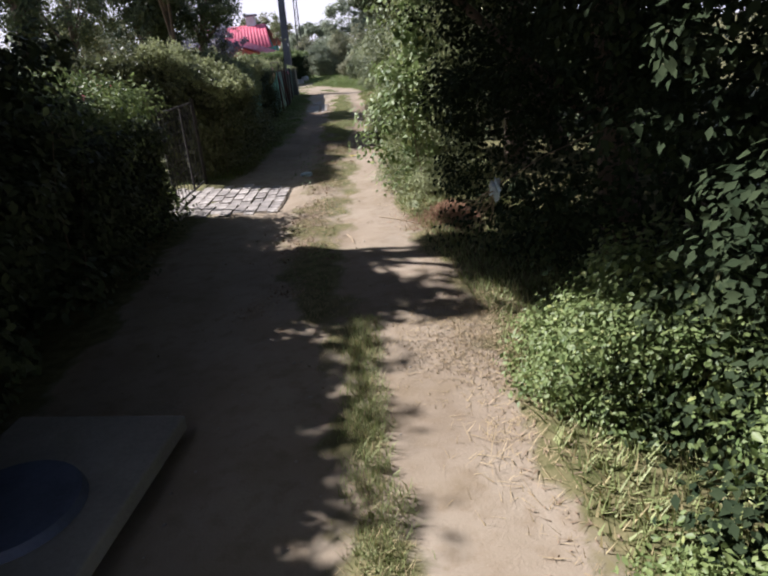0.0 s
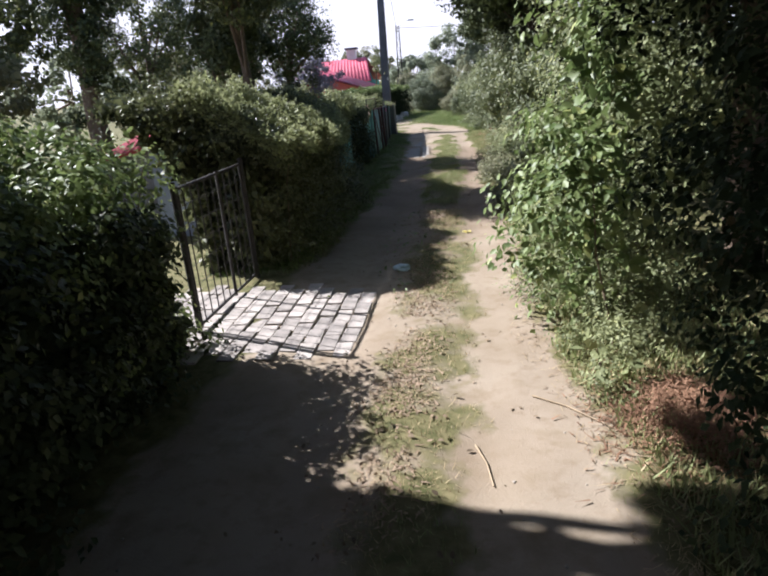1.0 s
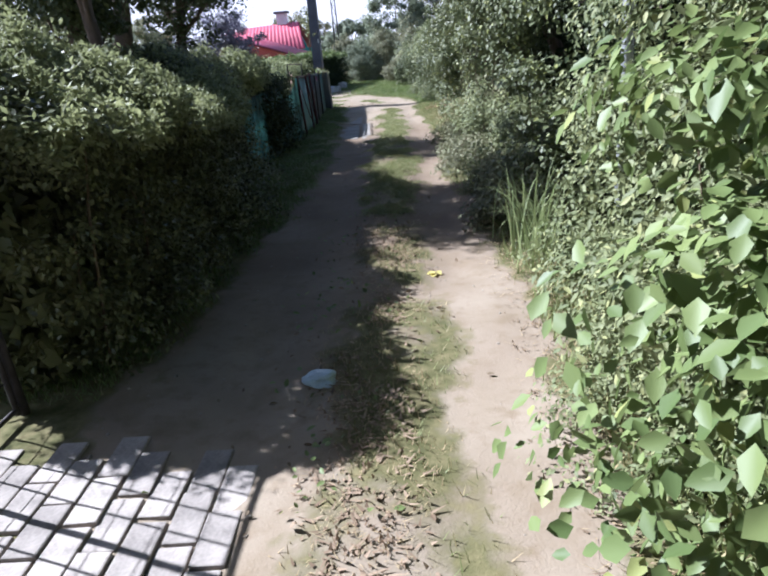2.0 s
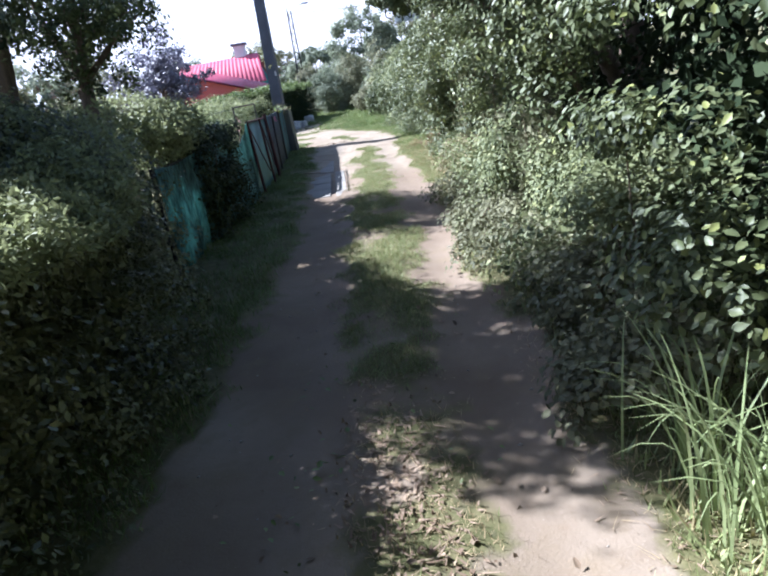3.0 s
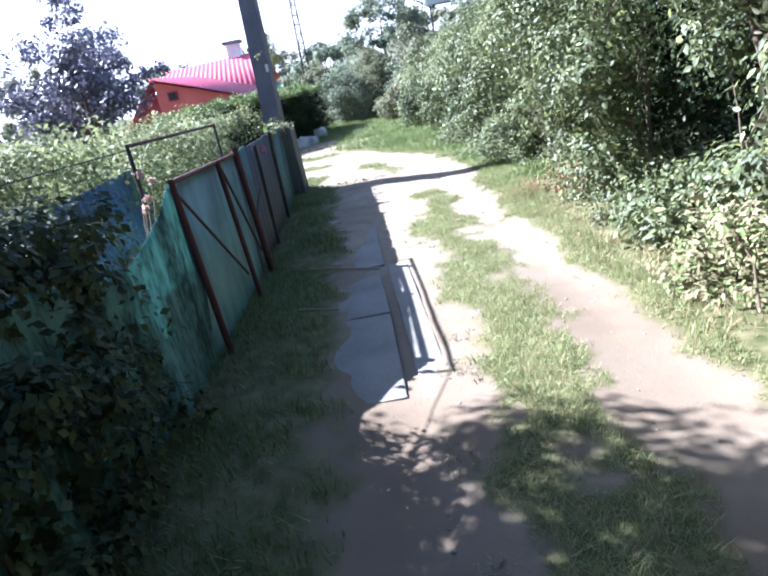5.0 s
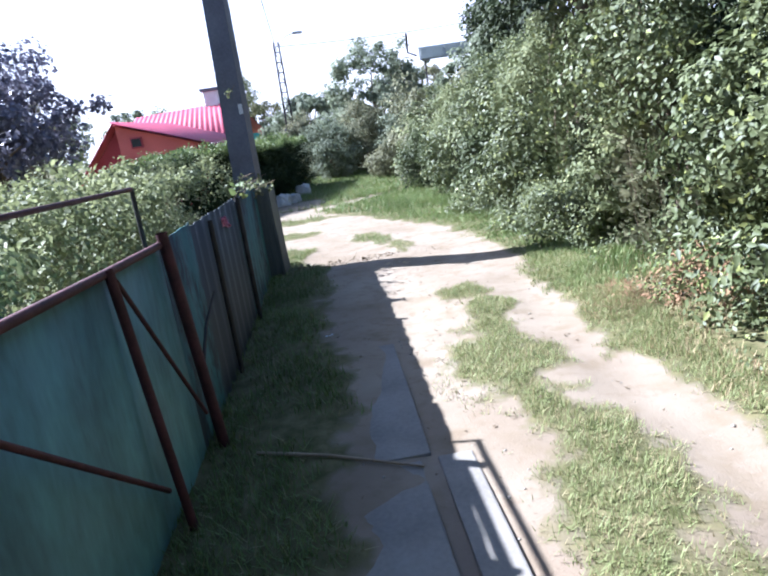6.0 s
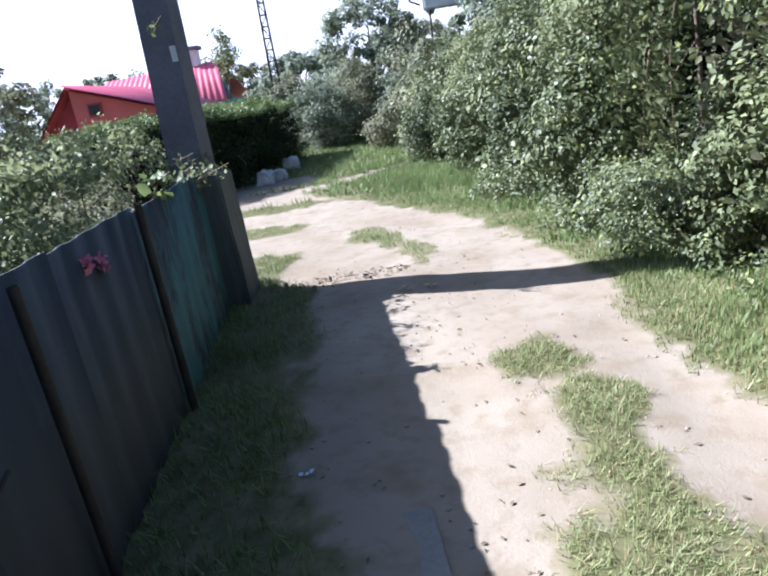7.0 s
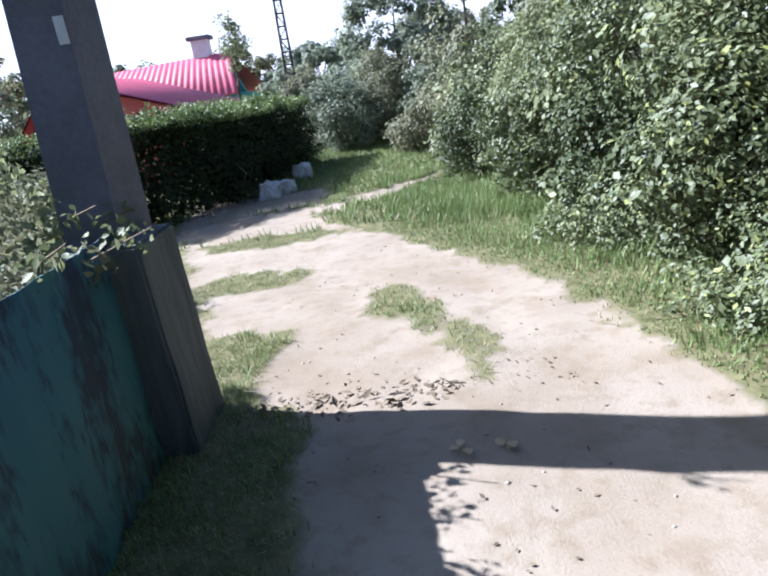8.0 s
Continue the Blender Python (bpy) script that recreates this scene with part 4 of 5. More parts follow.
SHRUBS = [
    (1.95, 26.9, 0.8, 0.65, 0.7, 0.8, M_BROAD), (2.5, 27.4, 1.8, 0.85, 0.9, 0.85, M_PALE), (1.7, 28.5, 0.7, 0.55, 0.6, 0.7, M_DARK), (2.2, 29.2, 1.5, 0.9, 0.9, 0.95, M_BROAD), (1.3, 30.0, 0.75, 0.6, 0.7, 0.75, M_BROAD),
    (1.9, 31.0, 1.4, 0.85, 1.0, 0.9, M_PALE), (0.9, 31.8, 0.65, 0.55, 0.7, 0.65, M_DARK), (1.5, 33.0, 1.2, 1.0, 1.0, 0.9, M_BROAD), (3.2, 28.6, 1.8, 1.0, 1.1, 0.9, M_DARK), (3.0, 31.0, 2.0, 1.0, 1.1, 0.9, M_BROAD),
    (2.35, 14.6, 1.9, 0.45, 0.6, 0.6, M_BROAD), (2.3, 18.2, 1.5, 0.45, 0.7, 0.7, M_BROAD), (2.2, 19.9, 2.2, 0.5, 0.6, 0.6, M_BROAD), (2.0, 21.8, 1.3, 0.5, 0.6, 0.65, M_BROAD), (1.9, 23.3, 1.9, 0.5, 0.7, 0.6, M_BROAD), (2.15, 24.3, 0.8, 0.5, 0.5, 0.6, M_PALE),
]
for i, (bx, by, bz, brx, bry, brz, bm_) in enumerate(SHRUBS):
    tree("shrub", "rounded leafy shrub bulging out of the tree line", bx + 0.75, by, 2, (bx, by, bz, brx, bry, brz), bm_, 500 + i, 0.03, 0.056, 0.034, 1.2, 0.2, limbs=4, hollow=0.5, per=80, category="shrub")
tree("tree", "spreading tree added by the lane, unseen crown blocking sky light", 3.7, 4.2, 6, (3.0, 4.2, 4.6, 1.6, 2.1, 1.6), M_DARK, 86, 0.14, 0.09, 0.055, 1.0)
for i, (tx, ty, *crown) in enumerate(((4.6, 1.2, 2.6, 1.0, 5.6, 2.4, 3.4, 0.9), (4.4, -5.0, 1.2, -4.4, 4.9, 3.4, 2.4, 1.6), (4.8, 7.4, 3.2, 5.6, 5.4, 1.6, 2.2, 1.0), (4.7, 9.6, 1.7, 9.4, 6.0, 2.5, 3.2, 0.9), (4.9, -2.2, -0.9, 0.4, 7.1, 2.7, 5.2, 0.9), (4.6, -7.0, -0.5, -7.6, 4.6, 4.6, 1.6, 3.2))):
    tree("tree", "tree added for its unseen crown, which blocks sky light", tx, ty, 6, tuple(crown), M_DARK, 170 + i, 0.12, 0.17, 0.11, 1.2, 0.36, hollow=0.0)
for i, (ty, cy, cz, ry) in enumerate(((-1.6, 0.0, 5.2, 3.9), (4.5, 5.7, 4.15, 2.6))):
    tree("tree", "tree added for its unseen boughs, which block sun and sky", 4.9, ty, 6, (0.2, cy, cz, 1.5, ry, 0.9), M_DARK, 160 + i, 0.05, 0.16, 0.1, 1.8, 0.36, hollow=0.1)
for i, (cy, ry) in enumerate(((15.4, 1.5), (19.2, 1.4), (25.9, 1.5))):
    tree("tree", "tree added so its unseen overhanging boughs shade the roadside bushes", 3.9, cy, 5, (2.0, cy, 3.45, 1.15, ry, 0.6), M_DARK, 180 + i, 0.1, 0.1, 0.065, 1.5, 0.3, hollow=0.0)
tree("tree", "spreading tree added above the bushes, unseen crown blocking sky light", 3.7, 12.4, 6, (3.1, 12.4, 4.6, 1.3, 1.6, 1.6), M_DARK, 60, 0.13, 0.13, 0.08, 0.55)
tree("tree", "tall tree behind the roadside bushes", 3.8, 9.0, 6, (3.8, 9.0, 4.2, 1.4, 2.6, 1.6), M_DARK, 91, 0.14, 0.14, 0.09, 0.4)
tree("tree", "tall tree behind the roadside bushes", 4.0, 17.0, 7, (3.9, 17.0, 4.8, 1.6, 3.0, 1.7), M_DARK, 92, 0.15, 0.14, 0.09, 0.4)
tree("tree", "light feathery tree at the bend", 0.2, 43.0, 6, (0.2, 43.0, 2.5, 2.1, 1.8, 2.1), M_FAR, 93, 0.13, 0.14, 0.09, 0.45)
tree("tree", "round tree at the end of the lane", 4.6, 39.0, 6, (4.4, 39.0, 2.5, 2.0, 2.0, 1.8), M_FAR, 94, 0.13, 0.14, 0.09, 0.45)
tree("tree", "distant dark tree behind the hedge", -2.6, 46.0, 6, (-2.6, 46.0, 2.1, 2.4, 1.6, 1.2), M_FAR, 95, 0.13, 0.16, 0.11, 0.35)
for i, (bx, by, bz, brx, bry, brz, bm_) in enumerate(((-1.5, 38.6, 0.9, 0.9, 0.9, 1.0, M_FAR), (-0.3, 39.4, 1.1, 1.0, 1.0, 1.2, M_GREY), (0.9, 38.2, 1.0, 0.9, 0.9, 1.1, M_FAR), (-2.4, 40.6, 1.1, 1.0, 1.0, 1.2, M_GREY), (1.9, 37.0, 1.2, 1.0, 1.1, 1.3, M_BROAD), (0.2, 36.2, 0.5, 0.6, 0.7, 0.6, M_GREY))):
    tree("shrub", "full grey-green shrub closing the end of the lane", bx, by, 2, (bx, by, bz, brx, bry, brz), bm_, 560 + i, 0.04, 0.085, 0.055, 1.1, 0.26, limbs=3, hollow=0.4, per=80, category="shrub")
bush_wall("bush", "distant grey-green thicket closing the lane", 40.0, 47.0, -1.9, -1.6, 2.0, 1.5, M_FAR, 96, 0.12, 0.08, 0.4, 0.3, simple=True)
tree("sapling", "thin leafy sapling beside the red house", -4.4, 40.0, 4, (-4.2, 40.0, 3.2, 0.32, 0.4, 0.9), M_PALE, 97, 0.05, 0.09, 0.05, 0.6, hollow=0.1, limbs=6)
bush_wall("hedge", "trimmed hedge, face coloured dark for shade, grassy top coloured as sunlit", 30.3, 32.7, -4.3, -2.75, 1.4, 1.2, M_DEEPSHADE, 98, 0.045, 0.03, 0.9, side=-1, category="hedge", simple=True, inner=4.0, caves=0.0, dome=0.45, bumps=0.15, uneven=0.14, fuzz=4200, fuzz_mat=M_WEED)
bush_wall("hedge", "trimmed hedge, face coloured dark for shade, grassy top coloured as sunlit", 32.6, 37.2, -2.75, -2.05, 1.38, 1.2, M_DEEPSHADE, 100, 0.045, 0.03, 0.9, side=-1, category="hedge", simple=True, inner=4.0, caves=0.0, dome=0.45, bumps=0.15, uneven=0.14, fuzz=4200, fuzz_mat=M_WEED)

for y0, y1, x0, x1 in ((-3, 8, 5.2, 5.0), (8, 19, 5.0, 4.6), (19, 30, 4.4, 3.8), (30, 41, 3.8, 3.4)):
    bush_wall("thicket", "woodland edge behind the roadside bushes, leaves coloured dark for shade", y0, y1, x0, x1, 4.6, 1.2, M_SHADE, int(400 + y0), 0.16, 0.11, 0.5, 0.34, category="thicket", simple=True, inner=1.6, caves=0.2)
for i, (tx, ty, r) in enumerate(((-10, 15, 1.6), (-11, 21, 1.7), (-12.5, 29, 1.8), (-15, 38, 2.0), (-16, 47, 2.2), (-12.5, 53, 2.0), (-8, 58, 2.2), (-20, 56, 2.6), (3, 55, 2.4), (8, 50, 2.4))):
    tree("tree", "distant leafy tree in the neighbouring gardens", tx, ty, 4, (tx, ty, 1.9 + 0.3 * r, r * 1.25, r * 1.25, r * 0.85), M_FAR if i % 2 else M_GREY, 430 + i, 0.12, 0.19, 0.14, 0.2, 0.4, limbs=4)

# ---- the pole by the fence ----


def concrete_pole():
    ob = empty("utility_pole", -1.70, 25.36, 0)
    bm = bmesh.new()
    ring = []
    for z, w, d, dx in ((-0.3, 0.27, 0.42, -0.05), (1.2, 0.26, 0.36, -0.06), (7.5, 0.15, 0.24, -0.08)):
        ring.append([bm.verts.new((dx + a * w / 2, b * d / 2 + 0.085 * z, z)) for a, b in ((-1, -1), (1, -1), (1, 1), (-1, 1))])
    for lo, hi in zip(ring, ring[1:]):
        for i in range(4):
            bm.faces.new((lo[i], lo[(i + 1) % 4], hi[(i + 1) % 4], hi[i]))
    bm.faces.new(ring[-1])
    bmesh.ops.bevel(bm, geom=[e for e in bm.edges if abs(e.verts[0].co.z - e.verts[1].co.z) > 0.1], offset=0.018, segments=2, affect="EDGES")
    part("shaft", bm, M_POLE, ob)
    foot = bmesh.new()
    bmesh.ops.create_cube(foot, size=1, matrix=Matrix.Translation((0.02, -0.04, 0.37)) @ Matrix.Diagonal((0.38, 0.46, 1.34, 1)))
    bmesh.ops.subdivide_edges(foot, edges=[e for e in foot.edges if abs(e.verts[0].co.z - e.verts[1].co.z) > 0.5], cuts=5)
    for v in foot.verts:
        v.co.x += 0.03 * (1.0 - v.co.z) * (1 if v.co.x > 0 else -1) + 0.012 * noise.noise(v.co * 3.1)
        v.co.y += 0.012 * noise.noise(v.co * 2.7)
    bmesh.ops.bevel(foot, geom=foot.edges[:], offset=0.014, segments=2, affect="EDGES")
    part("footing", foot, M_FOOT, ob, "rough concrete stub streaked with old teal paint")
    part("notice", box((0.045, 0.004, 0.11), (0.035, -0.016, 1.93), 0.001), M_WHITE, ob, "small faded white paper notice")
    return tagged(ob, "tall tapered grey concrete utility pole beside the fence", "utility pole")


concrete_pole()
bush_wall("climbing_plant", "bright vine shoots climbing the concrete pole", 25.25, 25.5, -1.62, -1.64, 1.2, 0.35, M_PALE, 99, 0.075, 0.06, 0.35, 0.14, side=-1, twigs=4, category="creeper", simple=True)

# ---- the fence ----


def fence_x(y):
    return np.interp(y, [15, 18.0, 19.3, 20.4, 21.15, 23.4, 25.3], [-1.44, -1.42, -1.33, -1.35, -1.38, -1.51, -1.65])


def net_fence():
    ob = empty("net_fence", 0, 0, 0)
    for y in (15.3, 16.7, 18.1):
        x = fence_x(y)
        mesh_part("post", tubes_mesh("post", [bar((x, y, -0.2), (x, y, 1.12), 0.022)], M_IRON, 8), ob, "rusty iron post")
    mesh_part("rail", tubes_mesh("rail", [bar((fence_x(15.3), 15.3, 1.08), (fence_x(18.1), 18.1, 1.08), 0.012)], M_IRON), ob)
    for a, b in ((15.3, 16.7), (16.7, 18.1), (18.1, 19.36)):
        ys, zs = np.linspace(a + 0.02, b - 0.02, 26), np.linspace(-0.02, 1.1, 20)
        A, B = np.meshgrid(ys, zs, indexing="ij")
        B = B * np.interp(A, [17.9, 18.15, 18.7, 19.05, 19.25], [1, 0.84, 0.87, 0.97, 1.08])
        xx = fence_x(A) + 0.03 + 0.035 * vnoise(A, B * 0.35, 5, 31) * (1.15 - B) + 0.03 * np.sin(A * 23 + 2 * B) * (1.1 - B)
        B2 = B + 0.03 * vnoise(A, B, 3, 32) - 0.03 * np.sin((A - a) / (b - a) * np.pi) * (B > 0.9)
        v = np.stack([xx, A, B2], -1).reshape(-1, 3)
        i, j = np.meshgrid(np.arange(25), np.arange(19), indexing="ij")
        f = np.stack([i * 20 + j, (i + 1) * 20 + j, (i + 1) * 20 + j + 1, i * 20 + j + 1], -1).reshape(-1, 4)
        me = raw_mesh("net", v, f, M_NET, True)
        net = mesh_part("net", me, ob, "tattered green shade netting")
        sol = net.modifiers.new("thick", "SOLIDIFY")
        sol.thickness = 0.0015
    return tagged(ob, "iron post fence hung with tattered green shade netting", "fence")


net_fence()


def sheet_panel(ob, ya, yb, zt, mat, ribs, label):
    """A ribbed sheet between two posts."""
    n = max(4, int((yb - ya) / 0.035))
    ys = np.linspace(ya, yb, n)
    dx = ribs * np.sign(np.sin(ys * 2 * np.pi / 0.21)) * 0.5
    x = fence_x(ys) + dx
    lo = np.stack([x, ys, np.full(n, -0.03)], 1)
    hi = np.stack([x, ys, np.full(n, zt)], 1)
    v = np.concatenate([lo, hi, lo - [0.006, 0, 0], hi - [0.006, 0, 0]])
    i = np.arange(n - 1)
    f = np.concatenate([np.stack([i, i + 1, n + i + 1, n + i], 1), np.stack([2 * n + i + 1, 2 * n + i, 3 * n + i, 3 * n + i + 1], 1), np.stack([n + i, n + i + 1, 3 * n + i + 1, 3 * n + i], 1)])
    return mesh_part("panel", raw_mesh("panel", v, f, mat), ob, label)


def sheet_fence():
    ob = empty("metal_fence", 0, 0, 0)
    posts = [(19.3, 1.22, M_RUST, 0.024), (20.4, 1.18, M_RUST, 0.021), (21.1, 1.2, M_RUST, 0.03), (22.2, 1.1, M_IRON, 0.018), (23.42, 1.12, M_IRON, 0.022)]
    for y, h, mat, r in posts:
        x = fence_x(y) + 0.035
        mesh_part("post", tubes_mesh("post", [bar((x + 0.06 * (mat is M_RUST), y + 0.06 * (mat is M_RUST), -0.2), (x, y, h), r)], mat, 8), ob, "dark red painted post" if mat is M_RUST else "dark iron post")
    for a, b in ((19.3, 20.4), (20.4, 21.1)):
        mesh_part("rail", tubes_mesh("rail", [bar((fence_x(a) + 0.02, a, 1.2 - 0.03 * (a - 19.3)), (fence_x(b) + 0.02, b, 1.2 - 0.03 * (b - 19.3)), 0.018)], M_RUST), ob, "dark red top rail")
        mesh_part("brace", tubes_mesh("brace", [bar((fence_x(a) + 0.045, a + 0.02, 1.13), (fence_x(b) + 0.055, b - 0.02, 0.25), 0.011)], M_RUST), ob, "diagonal iron brace")
    mesh_part("brace", tubes_mesh("brace", [(np.array([(-1.36, 21.3, 0.42), (-1.375, 21.55, 0.58), (-1.39, 21.9, 0.69)]), np.array([0.011, 0.01, 0.007]))], M_IRON), ob, "bent iron rod")
    for a, b, zt, mat, rib, lab in ((19.3, 20.4, 1.17, M_TEAL, 0.004, "flat teal painted sheet, streaked with dirt"), (20.4, 21.1, 1.15, M_TEAL, 0.004, "flat teal painted sheet, streaked with dirt"),
                                    (21.1, 21.8, 1.15, M_SHADETEAL, 0.006, "stained teal sheet"), (21.8, 22.5, 1.13, M_SHEET, 0.012, "dull dark grey ribbed sheet"), (22.5, 23.42, 1.12, M_SHEET, 0.012, "dull dark grey ribbed sheet"), (23.42, 25.28, 1.09, M_SHADETEAL, 0.008, "teal sheet with dark stains, colour also lowered for shade")):
        sheet_panel(ob, a, b + 0.002, zt, mat, rib, lab)
    return tagged(ob, "low teal and grey sheet metal fence on iron posts", "fence")


sheet_fence()


def trellis():
    ob = empty("trellis", 0, 0, 0)
    for x, y, h in ((-1.44, 19.2, 1.47), (-1.55, 21.4, 1.42)):
        mesh_part("post", tubes_mesh("post", [bar((x, y, 0), (x, y, h), 0.013)], M_IRON, 8), ob)
    mesh_part("rail", tubes_mesh("rail", [bar((-1.44, 19.2, 1.46), (-1.55, 21.4, 1.41), 0.013)], M_RUST), ob, "rusty top rail")
    mesh_part("wire", tubes_mesh("wire", [bar((-1.95, 17.9, 1.42), (-1.44, 19.2, 1.44), 0.004)], M_WIRE, 5), ob)
    return tagged(ob, "thin iron trellis frame carrying the grapevine", "trellis")


trellis()


def leaning_sheet():
    """A dull blue ribbed sheet stood up in the garden behind the fence."""
    ob = empty("garden_sheet", -2.0, 19.75, 0, 8)
    n = 90
    ys = np.linspace(-0.75, 1.35, n)
    x = 0.012 * np.sin(ys * 2 * np.pi / 0.13)
    lo, hi = np.stack([x + 0.05, ys, np.zeros(n)], 1), np.stack([x - 0.04, ys, np.full(n, 1.2)], 1)
    v = np.concatenate([lo, hi, lo - [0.005, 0, 0], hi - [0.005, 0, 0]])
    i = np.arange(n - 1)
    f = np.concatenate([np.stack([i, i + 1, n + i + 1, n + i], 1), np.stack([2 * n + i + 1, 2 * n + i, 3 * n + i, 3 * n + i + 1], 1), np.stack([n + i, n + i + 1, 3 * n + i + 1, 3 * n + i], 1)])
    mesh_part("panel", raw_mesh("panel", v, f, M_BLUESHEET, True), ob)
    for y in (-0.6, 1.2):
        part("batten", box((0.04, 0.05, 1.15), (-0.05, y, 0.575), 0.004), M_TWIG, ob, "weathered wooden batten")
    return tagged(ob, "dull blue ribbed sheet standing in the garden behind the fence", "sheet")


M_BLUESHEET = material("blue_sheet", (0.055, 0.095, 0.15), 0.6, var=0.35, scale=3, fine=30, bump=0.3, stretch=(1, 1, 0.4))
leaning_sheet()


def flower(x, y, z, seed, size=1.0, mat=None):
    rng = np.random.default_rng(seed)
    ob = empty("flower", x, y, z)
    d = unit(rng.normal(size=(90, 3)))
    mesh_part("petals", leaves_mesh("petals", d * 0.032 * size * rng.uniform(0.4, 1, (90, 1)), d, 0.028 * size, 0.02 * size, mat or M_PINK, rng), ob)
    mesh_part("stalk", tubes_mesh("stalk", [(np.array([(0, 0, 0), (-0.06, 0, -0.3), (-0.14, 0, -z)]), np.array([0.004, 0.004, 0.005]))], M_TWIG, 5), ob)
    return tagged(ob, "small pale orange flower beside the fence post" if mat else "pink flower head nodding over the fence", "flower", "flowers by the fence")


for i, (fx, fy, fz) in enumerate(((-1.48, 22.9, 0.98), (-1.47, 22.75, 1.02))):
    flower(fx, fy, fz, 200 + i)
for i, (fx, fy, fz) in enumerate(((-1.4, 19.3, 1.24), (-1.38, 19.12, 1.16), (-1.42, 19.2, 1.3), (-1.36, 19.0, 1.12))):
    flower(fx, fy, fz, 210 + i, 0.65, M_APRICOT)

# ---- the gate and its paving ----


def garden_gate():
    ob = empty("garden_gate", -1.0, 0, 0)
    for y, r, h in ((7.45, 0.025, 1.3), (8.92, 0.025, 1.3)):
        mesh_part("post", tubes_mesh("post", [bar((0, y, -0.2), (0, y, h), r)], M_IRON, 8), ob, "dark iron gate post")
    for z in (0.08, 1.24):
        mesh_part("rail", tubes_mesh("rail", [bar((0, 7.5, z), (0, 8.88, z), 0.014)], M_IRON), ob)
    for y in (7.5, 8.3, 8.87):
        mesh_part("stile", tubes_mesh("stile", [bar((0, y, 0.05), (0, y, 1.26), 0.016)], M_IRON), ob)
    for k in range(9):
        y = 7.6 + k * 0.14
        mesh_part("bar", tubes_mesh("bar", [bar((0, y, 0.08), (0, y, 1.24), 0.006)], M_IRON, 5), ob)
    for k in range(6):
        z = 0.25 + k * 0.17
        mesh_part("wire", tubes_mesh("wire", [bar((0.008, 7.5, z), (0.008, 8.87, z), 0.003)], M_IRON, 4), ob)
    return tagged(ob, "dark iron garden gate of thin bars and wire mesh", "gate")


garden_gate()

# ---- the red house ----


def ridged_roof(name, a, b, c, d, pitch, ob, mat, label="", amp=0.035):
    """A ribbed roof plane: a, b along the eave, d, c along the ridge; ribs run up the slope."""
    a, b, c, d = (np.array(p, float) for p in (a, b, c, d))
    n = int(np.linalg.norm(b - a) / pitch) * 4
    s = np.linspace(0, 1, n + 1)[:, None]
    nor = unit(np.cross(b - a, d - a)[None])[0]
    w = amp * np.abs(np.sin(np.arange(n + 1) * np.pi / 4))[:, None] * nor
    lo, hi = a + (b - a) * s + w, d + (c - d) * s + w
    v = np.concatenate([lo, hi, lo - nor * 0.04 - w, hi - nor * 0.04 - w])
    m, i = n + 1, np.arange(n)
    f = np.concatenate([np.stack([i, i + 1, m + i + 1, m + i], 1), np.stack([2 * m + i + 1, 2 * m + i, 3 * m + i, 3 * m + i + 1], 1), np.stack([i + 1, i, 2 * m + i, 2 * m + i + 1], 1)])
    return mesh_part(name, raw_mesh(name, v, f, mat, False), ob, label)


def prism(pts, y0, y1):
    """A wall of outline pts (x, z) between two depths."""
    bm = bmesh.new()
    A = [bm.verts.new((x, y0, z)) for x, z in pts]
    B = [bm.verts.new((x, y1, z)) for x, z in pts]
    bm.faces.new(A)
    bm.faces.new(B[::-1])
    for i in range(len(pts)):
        k = (i + 1) % len(pts)
        bm.faces.new((A[k], A[i], B[i], B[k]))
    bmesh.ops.recalc_face_normals(bm, faces=bm.faces[:])
    return bm


def red_house():
    ob = empty("house", 0, 0, 0)
    part("wall", prism([(-10.3, 0), (-5.6, 0), (-5.6, 1.95), (-10.3, 1.95)], 44.3, 49.5), M_WALLTEAL, ob, "teal rendered wall")
    ridged_roof("roof", (-10.6, 44.0, 1.9), (-5.25, 44.0, 1.9), (-6.0, 47.0, 3.45), (-10.6, 47.0, 3.3), 0.24, ob, M_ROOF, "bright red ribbed metal roof")
    ridged_roof("roof", (-5.25, 50.0, 1.9), (-10.6, 50.0, 1.9), (-10.6, 47.0, 3.3), (-6.0, 47.0, 3.45), 0.24, ob, M_ROOF)
    part("gable", prism([(-10.3, 1.9), (-5.6, 1.9), (-6.1, 3.2), (-10.3, 3.1)], 46.9, 47.1), M_WALLTEAL, ob)
    ch = part("chimney", box((0.62, 0.5, 1.1), (-7.0, 47.1, 3.45), 0.02), M_WHITE, ob, "whitewashed chimney")
    part("cap", box((0.86, 0.7, 0.14), (-7.0, 47.1, 4.06), 0.02), M_POLE, ch, "dark chimney cap")
    return tagged(ob, "low house with a bright red ribbed roof", "house")


def red_annex():
    ob = empty("annex", 0, 0, 0)
    bm = prism([(-7.3, 0), (-3.95, 0), (-3.95, 1.38), (-7.3, 2.5)], 36.0, 36.2)
    part("wall", bm, M_WALLRED, ob, "orange-red rendered gable wall")
    side = prism([(-8.55, 0), (-7.31, 0), (-7.31, 2.5), (-8.55, 1.1)], 36.3, 36.5)
    part("wall", side, M_WALLDARK, ob, "red wall coloured darker to stand in for shade")
    part("wall", prism([(-8.55, 0), (-8.4, 0), (-8.4, 1.1), (-8.55, 1.1)], 36.5, 41.0), M_WALLDARK, ob)
